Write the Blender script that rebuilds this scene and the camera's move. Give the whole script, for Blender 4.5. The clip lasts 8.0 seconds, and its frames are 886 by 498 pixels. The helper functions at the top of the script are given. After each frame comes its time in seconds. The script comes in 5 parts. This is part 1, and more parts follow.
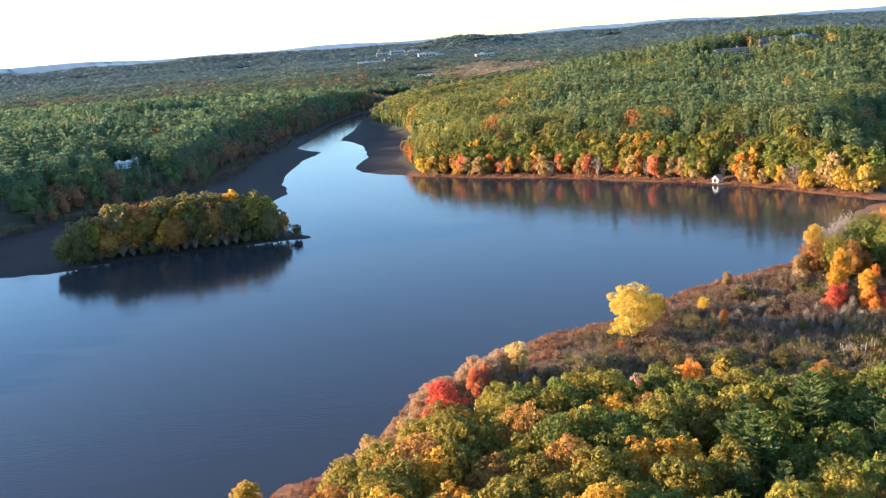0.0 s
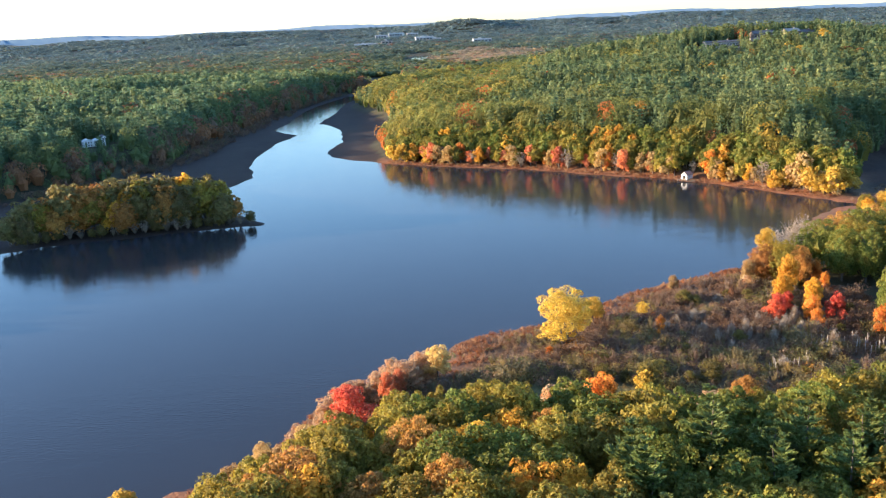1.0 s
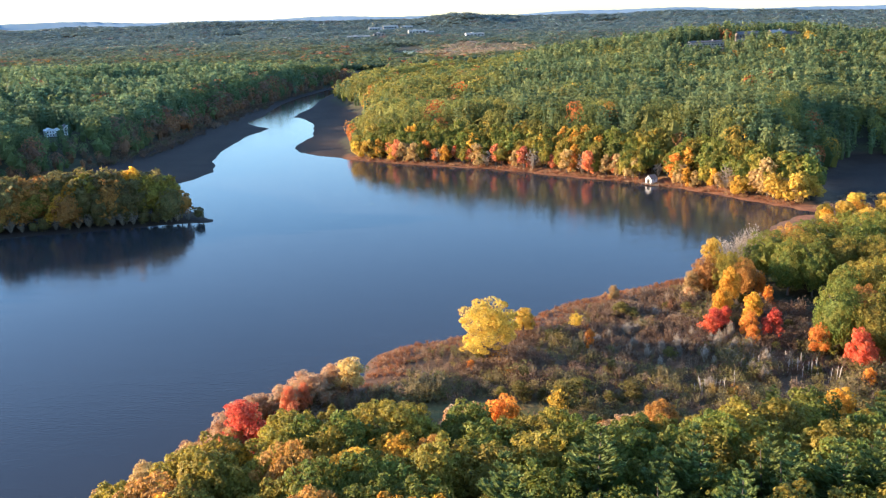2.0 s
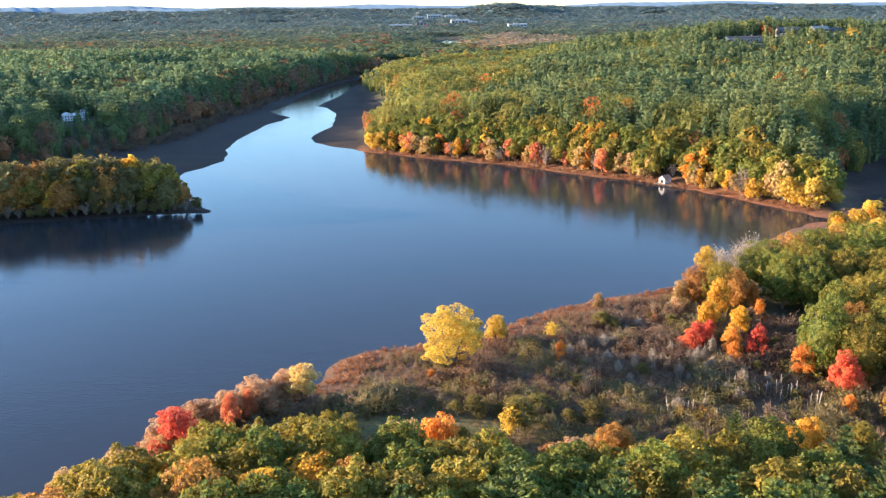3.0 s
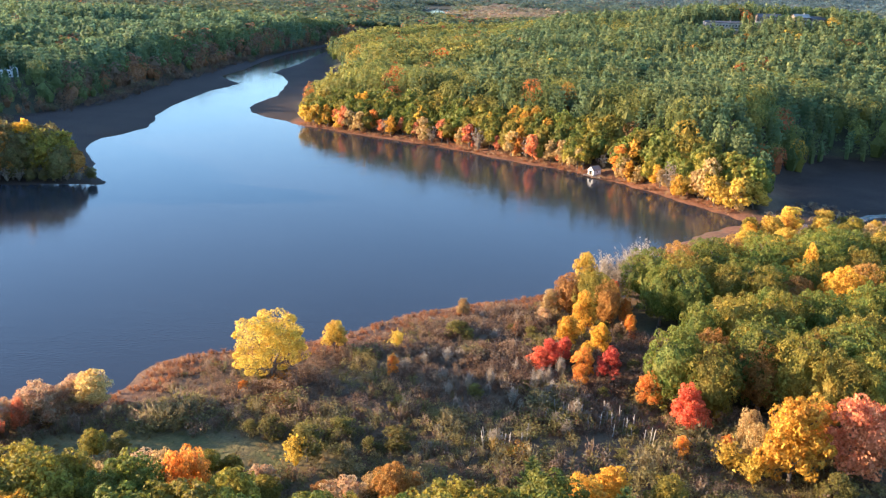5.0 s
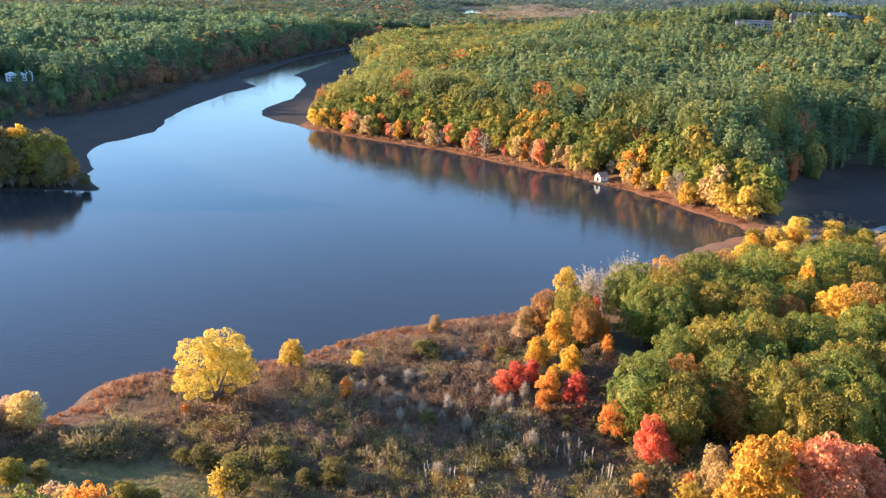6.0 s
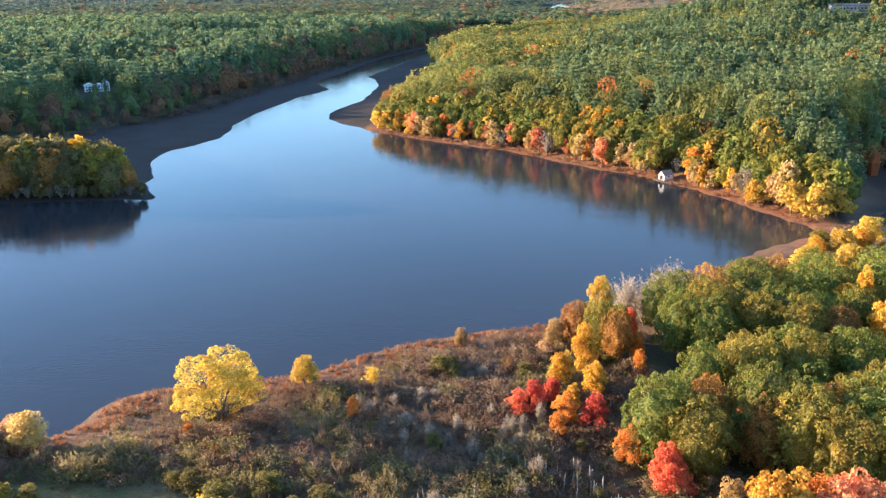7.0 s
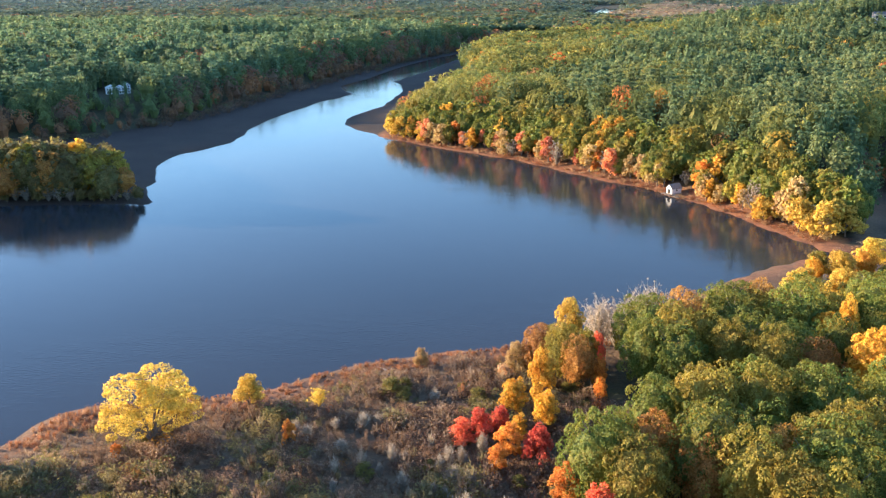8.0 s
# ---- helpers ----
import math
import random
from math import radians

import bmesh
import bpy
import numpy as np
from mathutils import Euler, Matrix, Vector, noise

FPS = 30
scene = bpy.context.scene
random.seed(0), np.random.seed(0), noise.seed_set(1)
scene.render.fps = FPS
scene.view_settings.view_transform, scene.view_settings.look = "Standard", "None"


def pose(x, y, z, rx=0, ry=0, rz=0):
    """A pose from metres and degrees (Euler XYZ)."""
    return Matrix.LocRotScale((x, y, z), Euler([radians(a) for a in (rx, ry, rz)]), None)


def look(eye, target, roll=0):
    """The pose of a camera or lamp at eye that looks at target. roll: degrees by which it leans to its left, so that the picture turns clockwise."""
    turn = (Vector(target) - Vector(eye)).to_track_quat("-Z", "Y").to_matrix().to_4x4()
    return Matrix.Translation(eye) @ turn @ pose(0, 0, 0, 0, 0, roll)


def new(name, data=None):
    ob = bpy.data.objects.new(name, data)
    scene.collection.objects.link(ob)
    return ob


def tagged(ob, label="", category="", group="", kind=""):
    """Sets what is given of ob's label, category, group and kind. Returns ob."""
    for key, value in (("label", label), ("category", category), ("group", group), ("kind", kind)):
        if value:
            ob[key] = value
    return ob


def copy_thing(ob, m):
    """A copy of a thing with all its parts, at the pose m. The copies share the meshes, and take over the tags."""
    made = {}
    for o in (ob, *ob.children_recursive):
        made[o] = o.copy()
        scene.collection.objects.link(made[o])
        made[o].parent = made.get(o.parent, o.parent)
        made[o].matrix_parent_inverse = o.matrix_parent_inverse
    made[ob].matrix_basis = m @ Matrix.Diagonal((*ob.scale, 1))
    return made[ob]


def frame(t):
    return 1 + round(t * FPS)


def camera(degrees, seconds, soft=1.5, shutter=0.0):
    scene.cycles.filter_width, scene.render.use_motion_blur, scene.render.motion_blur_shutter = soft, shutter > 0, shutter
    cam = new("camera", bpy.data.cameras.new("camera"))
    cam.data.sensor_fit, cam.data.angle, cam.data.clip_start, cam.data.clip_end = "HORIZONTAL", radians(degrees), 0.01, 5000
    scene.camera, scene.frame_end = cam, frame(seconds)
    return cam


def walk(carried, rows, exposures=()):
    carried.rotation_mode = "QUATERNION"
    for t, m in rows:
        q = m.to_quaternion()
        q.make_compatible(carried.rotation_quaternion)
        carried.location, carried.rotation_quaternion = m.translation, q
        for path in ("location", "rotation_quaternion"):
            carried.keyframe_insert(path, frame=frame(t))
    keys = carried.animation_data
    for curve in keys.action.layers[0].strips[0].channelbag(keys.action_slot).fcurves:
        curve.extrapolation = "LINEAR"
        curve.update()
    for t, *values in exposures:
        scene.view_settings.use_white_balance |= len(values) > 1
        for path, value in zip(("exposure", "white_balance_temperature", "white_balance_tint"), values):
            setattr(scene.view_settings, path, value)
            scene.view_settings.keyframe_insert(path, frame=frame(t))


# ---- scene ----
cam = camera(50.8, 8.0, soft=1.3)
PATH = [
    (0, (2.058, 0.474, 78.337), (2.02, 2.423, 77.889), -4.6),
    (0.5, (10.666, 5.339, 78.27), (10.625, 7.287, 77.817), -3.7),
    (1, (19.027, 10.154, 78.163), (18.991, 12.095, 77.682), -3.0),
    (1.5, (27.424, 14.912, 78.211), (27.407, 16.85, 77.715), -2.2),
    (1.7, (30.75, 16.98, 78.24), (30.739, 18.918, 77.746), -1.95),
    (2.8, (49.06, 28.45, 78.32), (48.955, 30.382, 77.814), -1.15),
    (3, (52.385, 30.467, 78.374), (52.267, 32.397, 77.861), -0.9),
    (3.5, (60.744, 35.523, 78.504), (60.61, 37.445, 77.967), -0.3),
    (4, (68.848, 40.924, 78.988), (68.74, 42.843, 78.434), 0.5),
    (4.5, (76.81, 46.518, 79.498), (76.723, 48.433, 78.929), 1.5),
    (6, (99.85, 64.248, 80.754), (99.654, 66.153, 80.177), 1.4),
    (6.5, (106.999, 70.404, 80.765), (106.725, 72.3, 80.19), 0.0),
    (7, (114.51, 76.315, 80.802), (114.107, 78.185, 80.218), -1.1),
    (7.5, (122.483, 82.62, 80.919), (122.006, 84.473, 80.337), -1.1),
    (8, (130.216, 88.887, 80.719), (129.714, 90.736, 80.145), -0.8),
]
walk(cam, [(t, look(eye, target, roll)) for t, eye, target, roll in PATH], [(0, 2.16, 5700, 13), (3, 2.29, 5700, 13), (5, 2.37, 5780, 14), (8, 2.34, 5620, 11)])

# ---- light: a low autumn sun from the west, clear sky ----
SUN_UP, SUN_AWAY = 10.0, Vector((-1.0, 0.12))
world = bpy.data.worlds.new("sky")
scene.world = world
world.use_nodes = True
wn = world.node_tree.nodes
sky = wn.new("ShaderNodeTexSky")
sky.sky_type, sky.sun_disc = "NISHITA", False
sky.sun_elevation = radians(SUN_UP)
sky.sun_rotation = math.atan2(SUN_AWAY.x, SUN_AWAY.y)
sky.altitude, sky.air_density, sky.dust_density, sky.ozone_density = 60, 1.0, 0.4, 2.8
wn["Background"].inputs["Strength"].default_value = 0.135
world.node_tree.links.new(sky.outputs[0], wn["Background"].inputs["Color"])
sun = new("sun", bpy.data.lights.new("sun", "SUN"))
sun.data.energy, sun.data.angle, sun.data.color = 5.0, radians(0.6), (1.0, 0.72, 0.42)
away = Vector((SUN_AWAY.x, SUN_AWAY.y, 0)).normalized() * math.cos(radians(SUN_UP)) + Vector((0, 0, math.sin(radians(SUN_UP))))
sun.matrix_world = look(away * 400 + Vector((0, 200, 0)), Vector((0, 200, 0)))

# ---- materials ----
def material(name, rough=0.7, metal=0.0, spec=0.3):
    m = bpy.data.materials.new(name)
    m.use_nodes = True
    b = m.node_tree.nodes["Principled BSDF"]
    b.inputs["Roughness"].default_value, b.inputs["Metallic"].default_value = rough, metal
    b.inputs["Specular IOR Level"].default_value = spec
    return m, m.node_tree.nodes, m.node_tree.links, b


def mixed(nodes, links, kind, fac, a, b):
    """A colour mix: fac, a and b are sockets or values."""
    mx = nodes.new("ShaderNodeMix")
    mx.data_type, mx.blend_type = "RGBA", kind
    for k, v in ((0, fac), (6, a), (7, b)):
        if isinstance(v, bpy.types.NodeSocket):
            links.new(v, mx.inputs[k])
        else:
            mx.inputs[k].default_value = v if k == 0 else (*v, 1.0)
    return mx.outputs[2]


def spotted(nodes, links, scale, lo=0.35, hi=0.65, detail=4.0, coords="Object"):
    """A noise mask between lo and hi, at a scale per metre."""
    tc, nz, rp = nodes.new("ShaderNodeTexCoord"), nodes.new("ShaderNodeTexNoise"), nodes.new("ShaderNodeMapRange")
    nz.inputs["Scale"].default_value, nz.inputs["Detail"].default_value = scale, detail
    links.new(tc.outputs[coords], nz.inputs["Vector"])
    links.new(nz.outputs["Fac"], rp.inputs["Value"])
    rp.inputs["From Min"].default_value, rp.inputs["From Max"].default_value = lo, hi
    return rp.outputs["Result"]


def bumped(nodes, links, b, scale, strength, distance=0.1, detail=6.0):
    tc, nz, bp = nodes.new("ShaderNodeTexCoord"), nodes.new("ShaderNodeTexNoise"), nodes.new("ShaderNodeBump")
    nz.inputs["Scale"].default_value, nz.inputs["Detail"].default_value = scale, detail
    bp.inputs["Strength"].default_value, bp.inputs["Distance"].default_value = strength, distance
    links.new(tc.outputs["Object"], nz.inputs["Vector"])
    links.new(nz.outputs["Fac"], bp.inputs["Height"])
    links.new(bp.outputs["Normal"], b.inputs["Normal"])


def leafy(nodes, links, b, colour, glow=0.48):
    """Leaves: colour into a rough surface that lets some light through."""
    links.new(colour, b.inputs["Base Color"])
    tr, add = nodes.new("ShaderNodeBsdfTranslucent"), nodes.new("ShaderNodeMixShader")
    links.new(colour, tr.inputs["Color"])
    add.inputs[0].default_value = glow
    links.new(b.outputs[0], add.inputs[1])
    links.new(tr.outputs[0], add.inputs[2])
    links.new(add.outputs[0], nodes["Material Output"].inputs["Surface"])


def leaf_material(name, a, b2, c, patch=4.0, fine=42.0):
    """Foliage of three colours: a to b2 from leaf to leaf, c in patches and from tree to tree."""
    m, n, l, b = material(name, 0.65, 0, 0.25)
    geo, info = n.new("ShaderNodeNewGeometry"), n.new("ShaderNodeObjectInfo")
    col = mixed(n, l, "MIX", geo.outputs["Random Per Island"], a, b2)
    col = mixed(n, l, "MIX", spotted(n, l, patch, 0.45, 0.75, 2.0), col, c)
    hsv = n.new("ShaderNodeHueSaturation")
    mr = n.new("ShaderNodeMapRange")
    mr.inputs["To Min"].default_value, mr.inputs["To Max"].default_value = 0.82, 1.18
    l.new(info.outputs["Random"], mr.inputs["Value"])
    l.new(mr.outputs["Result"], hsv.inputs["Value"])
    mh = n.new("ShaderNodeMapRange")
    mh.inputs["To Min"].default_value, mh.inputs["To Max"].default_value = 0.493, 0.507
    l.new(info.outputs["Random"], mh.inputs["Value"])
    l.new(mh.outputs["Result"], hsv.inputs["Hue"])
    l.new(col, hsv.inputs["Color"])
    col = mixed(n, l, "MIX", spotted(n, l, fine * 0.8, 0.40, 0.60, 3.0), (0.66, 0.62, 0.55), (1.1, 1.1, 1.1))
    leafy(n, l, b, mixed(n, l, "MULTIPLY", 1.0, hsv.outputs["Color"], col))
    bumped(n, l, b, fine, 0.7, 0.3, 3.0)
    return m


def plain_material(name, colour, colour2, scale, rough=0.7, bump=0.0, metal=0.0):
    m, n, l, b = material(name, rough, metal)
    col = mixed(n, l, "MIX", spotted(n, l, scale), colour, colour2)
    col = mixed(n, l, "MULTIPLY", spotted(n, l, scale * 9, 0.3, 0.7), col, (0.8, 0.8, 0.8))
    l.new(col, b.inputs["Base Color"])
    if bump:
        bumped(n, l, b, scale * 6, bump)
    return m


OAK = leaf_material("oak_leaves", (0.205, 0.185, 0.030), (0.33, 0.28, 0.043), (0.44, 0.30, 0.042))
OAK_DARK = leaf_material("green_leaves", (0.115, 0.155, 0.028), (0.20, 0.23, 0.04), (0.28, 0.23, 0.036))
GOLD = leaf_material("golden_leaves", (0.66, 0.37, 0.038), (0.78, 0.48, 0.058), (0.62, 0.28, 0.033))
YELLOW = leaf_material("yellow_leaves", (0.66, 0.46, 0.06), (0.78, 0.56, 0.10), (0.56, 0.36, 0.05))
ORANGE = leaf_material("orange_leaves", (0.72, 0.28, 0.045), (0.80, 0.39, 0.07), (0.66, 0.20, 0.045))
RED = leaf_material("red_leaves", (0.76, 0.135, 0.075), (0.84, 0.25, 0.12), (0.66, 0.10, 0.06))
CORAL = leaf_material("coral_leaves", (0.72, 0.24, 0.10), (0.80, 0.36, 0.17), (0.66, 0.17, 0.08))
RUST = leaf_material("russet_leaves", (0.42, 0.19, 0.045), (0.54, 0.28, 0.065), (0.32, 0.19, 0.05))
TAN = leaf_material("pale_tan_leaves", (0.50, 0.35, 0.13), (0.62, 0.45, 0.19), (0.44, 0.26, 0.10))
PINK = leaf_material("pinkish_grey_twigs", (0.50, 0.35, 0.20), (0.60, 0.45, 0.27), (0.64, 0.29, 0.12))
GREY = leaf_material("grey_twigs", (0.33, 0.28, 0.225), (0.46, 0.40, 0.33), (0.36, 0.29, 0.22))
CREAM = leaf_material("cream_leaves", (0.68, 0.50, 0.17), (0.78, 0.60, 0.26), (0.66, 0.42, 0.12))
DULL = leaf_material("dull_olive_leaves", (0.135, 0.125, 0.045), (0.21, 0.185, 0.06), (0.27, 0.18, 0.06))
OLIVE = leaf_material("olive_leaves", (0.13, 0.12, 0.03), (0.23, 0.20, 0.05), (0.28, 0.22, 0.06))
PINE = leaf_material("pine_needles", (0.125, 0.175, 0.052), (0.215, 0.27, 0.078), (0.22, 0.25, 0.06))
BARK = plain_material("bark", (0.11, 0.085, 0.065), (0.19, 0.155, 0.125), 2.0, 0.9, 0.6)
DEADWOOD = plain_material("bleached_dead_wood", (0.42, 0.37, 0.31), (0.30, 0.26, 0.22), 3.0, 0.85, 0.5)
WHITE = plain_material("white_painted_boards", (0.78, 0.77, 0.74), (0.66, 0.65, 0.62), 0.5, 0.6)
ROOF = plain_material("dark_shingles", (0.09, 0.085, 0.085), (0.14, 0.13, 0.13), 1.2, 0.85, 0.4)
SHINGLE = plain_material("weathered_brown_shingles", (0.23, 0.18, 0.15), (0.31, 0.25, 0.21), 1.2, 0.85, 0.4)
STONE = plain_material("pale_stone", (0.40, 0.36, 0.31), (0.28, 0.25, 0.22), 0.4, 0.85, 0.6)
DARKWOOD = plain_material("weathered_planks", (0.13, 0.10, 0.08), (0.20, 0.165, 0.135), 1.5, 0.85, 0.4)
CONCRETE = plain_material("pale_concrete", (0.55, 0.54, 0.52), (0.44, 0.43, 0.41), 0.1, 0.8)


def tinted_material(name):
    """Woods and scrub: stored colour per plant, hazed in the farther woods, varied from clump to clump."""
    m, n, l, b = material(name, 0.7, 0, 0.2)
    at, geo, hsv, mr = n.new("ShaderNodeAttribute"), n.new("ShaderNodeNewGeometry"), n.new("ShaderNodeHueSaturation"), n.new("ShaderNodeMapRange")
    at.attribute_name = "tint"
    mr.inputs["To Min"].default_value, mr.inputs["To Max"].default_value = 0.84, 1.16
    l.new(geo.outputs["Random Per Island"], mr.inputs["Value"])
    l.new(mr.outputs["Result"], hsv.inputs["Value"])
    l.new(at.outputs["Color"], hsv.inputs["Color"])
    leafy(n, l, b, hsv.outputs["Color"], 0.5)
    return m


WOODS = tinted_material("mixed_foliage")


def glass_material():
    m, n, l, b = material("window_glass", 0.05, 0, 0.5)
    b.inputs["Base Color"].default_value = (0.03, 0.035, 0.04, 1)
    return m


GLASS = glass_material()


def water_material():
    m, n, l, b = material("lake_water", 0.035, 0, 0.2)
    b.inputs["IOR"].default_value = 1.333
    l.new(mixed(n, l, "MIX", spotted(n, l, 0.012), (0.023, 0.024, 0.027), (0.028, 0.029, 0.032)), b.inputs["Base Color"])
    tc, mp, a, c, add, bp = (n.new("ShaderNode" + k) for k in ("TexCoord", "Mapping", "TexNoise", "TexNoise", "Math", "Bump"))
    mp.inputs["Scale"].default_value = (0.7, 1.7, 1.0)
    mp.inputs["Rotation"].default_value = (0, 0, radians(10))
    l.new(tc.outputs["Object"], mp.inputs["Vector"])
    for nz, sc, dt in ((a, 0.9, 4.0), (c, 0.12, 3.0)):
        nz.inputs["Scale"].default_value, nz.inputs["Detail"].default_value = sc, dt
        l.new(mp.outputs["Vector"], nz.inputs["Vector"])
    add.operation = "MULTIPLY"
    l.new(a.outputs["Fac"], add.inputs[0])
    l.new(c.outputs["Fac"], add.inputs[1])
    l.new(add.outputs[0], bp.inputs["Height"])
    bp.inputs["Strength"].default_value, bp.inputs["Distance"].default_value = 0.4, 0.13
    l.new(bp.outputs["Normal"], b.inputs["Normal"])
    return m


WATER = water_material()


def ground_material():
    """Forest floor, with mud, mown grass, rusty bank and scrub where the plan has them."""
    m, n, l, b = material("ground", 0.9, 0, 0.2)
    at, sep = n.new("ShaderNodeAttribute"), n.new("ShaderNodeSeparateColor")
    at.attribute_name = "zone"
    l.new(at.outputs["Color"], sep.inputs[0])
    col = mixed(n, l, "MIX", spotted(n, l, 0.15), (0.05, 0.042, 0.025), (0.075, 0.07, 0.03))
    scrub = mixed(n, l, "MIX", spotted(n, l, 0.12), (0.11, 0.07, 0.04), (0.17, 0.11, 0.062))
    col = mixed(n, l, "MIX", at.outputs["Alpha"], col, scrub)
    mud = mixed(n, l, "MIX", spotted(n, l, 0.06), (0.034, 0.021, 0.015), (0.048, 0.031, 0.022))
    col = mixed(n, l, "MIX", sep.outputs[0], col, mud)
    grass = mixed(n, l, "MIX", spotted(n, l, 0.2), (0.115, 0.108, 0.034), (0.19, 0.135, 0.05))
    col = mixed(n, l, "MIX", sep.outputs[1], col, grass)
    bank = mixed(n, l, "MIX", spotted(n, l, 0.3), (0.27, 0.115, 0.05), (0.17, 0.075, 0.04))
    col = mixed(n, l, "MIX", sep.outputs[2], col, bank)
    col = mixed(n, l, "MULTIPLY", spotted(n, l, 1.7, 0.3, 0.7), col, (0.65, 0.65, 0.65))
    l.new(col, b.inputs["Base Color"])
    bumped(n, l, b, 1.2, 0.8, 0.35)
    return m


GROUND = ground_material()

# ---- plan of the lake, the woods and the clearings ----
NEAR_SHORE = [(-200, -400), (-80, -50), (-60, 90), (-36, 153), (-29, 159), (-21, 167), (-16.5, 180), (-11, 197), (0, 205), (8, 208), (14, 213), (16, 226), (24, 233),
              (35, 237.5), (51, 246), (57, 255), (70, 266), (86, 275), (103, 284), (126, 312), (143, 338), (155, 352), (165, 362), (174, 365)]
FAR_SHORE = [(169, 371), (155, 393), (138, 415), (125, 430), (107.5, 446), (83.5, 464), (57, 485), (29, 501), (-2, 518), (-22, 532), (-28, 540), (-46, 556), (-60, 585), (-57, 640),
             (-62, 681), (-75, 740), (-91, 776), (-86, 844), (-86, 957), (-60, 1040), (0, 1100)]
WEST_SHORE = [(-40, 1130), (-95, 1020), (-117, 900), (-116.5, 800), (-119, 731), (-96, 690), (-103, 647), (-102, 556), (-89, 503), (-99.5, 460), (-83, 422), (-73, 400), (-59, 381),
              (-75, 377), (-95, 372), (-115, 366), (-136, 361), (-154, 350), (-176, 349), (-196, 330), (-212, 280), (-225, 180), (-240, 60), (-260, -150), (-270, -400)]
POND = [(-64, 1660), (-40, 1660), (-26, 1900), (-30, 2080), (-62, 2080), (-60, 1900)]
CREEK = [(168, 365), (187, 365.5), (199, 367), (214, 381), (232, 392), (262, 398), (330, 402)]
EAST_WOOD = [(10, 1130), (-72, 985), (-78, 900), (-36, 760), (-28, 670), (-36, 605), (-22, 550), (0, 525), (30, 508), (59, 491), (85, 470), (110, 452), (128, 436), (141, 420), (158, 400),
             (176, 385), (190, 392), (200, 425), (232, 470), (275, 470), (330, 440), (900, 400), (900, 1250), (150, 1230)]
WEST_WOOD = [(-900, -100), (-270, -100), (-246, 100), (-230, 250), (-222, 330), (-215, 400), (-220, 440), (-196, 470), (-178, 490), (-160, 530), (-150, 590), (-150, 640), (-143, 700),
             (-142, 790), (-130, 870), (-122, 930), (-105, 1040), (-60, 1150), (-900, 1150)]
HOME_WOOD = [(-43, 90), (-21, 130), (-13, 144), (-7, 153), (4, 161), (18, 165), (30, 166), (45, 163), (60, 160), (75, 161), (87, 166), (97, 166), (106, 155), (125, 145), (135, 90)]
OAK_WOOD = [(121, 226), (124, 248), (113, 256), (116, 268), (127, 283), (141, 298), (153, 322), (164, 340), (185, 350), (230, 335), (330, 320), (330, 150), (175, 150), (153, 203), (133, 213)]


def inside(poly, x, y):
    """Which of the points x, y lie in the polygon."""
    r = np.zeros(np.shape(x), bool)
    for (ax, ay), (bx, by) in zip(poly, poly[1:] + poly[:1]):
        if ay != by:
            r ^= ((ay > y) != (by > y)) & (x < (bx - ax) * (y - ay) / (by - ay) + ax)
    return r


def border(poly, x, y, closed=True):
    """The distance from the points x, y to the polygon's border."""
    d = np.full(np.shape(x), 1e9)
    for (ax, ay), (bx, by) in zip(poly, poly[1:] + (poly[:1] if closed else [])):
        ex, ey = bx - ax, by - ay
        u = np.clip(((x - ax) * ex + (y - ay) * ey) / (ex * ex + ey * ey), 0, 1)
        d = np.minimum(d, (x - ax - u * ex) ** 2 + (y - ay - u * ey) ** 2)
    return np.sqrt(d)


def rounded(points, closed=True, n=4):
    """The outline with its corners rounded and slightly uneven."""
    rng = np.random.default_rng(5)
    p = np.array(points, float)
    k = len(p)
    out = []
    for i in range(k):
        a, b, c, d = (p[j % k] for j in (i - 1, i, i + 1, i + 2))
        for u in np.arange(n) / n:
            q = 0.5 * (2 * b + (c - a) * u + (2 * a - 5 * b + 4 * c - d) * u * u + (3 * b - a - 3 * c + d) * u ** 3)
            out.append(tuple(q + rng.normal(0, min(1.0, np.hypot(*(c - b)) / 25), 2)))
    return out


LAKE = rounded(NEAR_SHORE + FAR_SHORE + WEST_SHORE)


def waves(x, y, size, seed):
    """Smooth uneven ground between about -1 and 1."""
    rng = np.random.default_rng(seed)
    z = np.zeros(np.shape(x))
    for k in range(9):
        a, s = rng.uniform(0, 6.3), size * rng.uniform(0.6, 1.7)
        z = z + np.sin((x * np.cos(a) + y * np.sin(a)) / s * 6.28 + rng.uniform(0, 6.3))
    return z / 4.2


def step(a, b, v):
    u = np.clip((v - a) / (b - a), 0, 1)
    return u * u * (3 - 2 * u)


def bump_hill(x, y, cx, cy, sx, sy, h):
    return h * np.exp(-((x - cx) / sx) ** 2 / 2 - ((y - cy) / sy) ** 2 / 2)


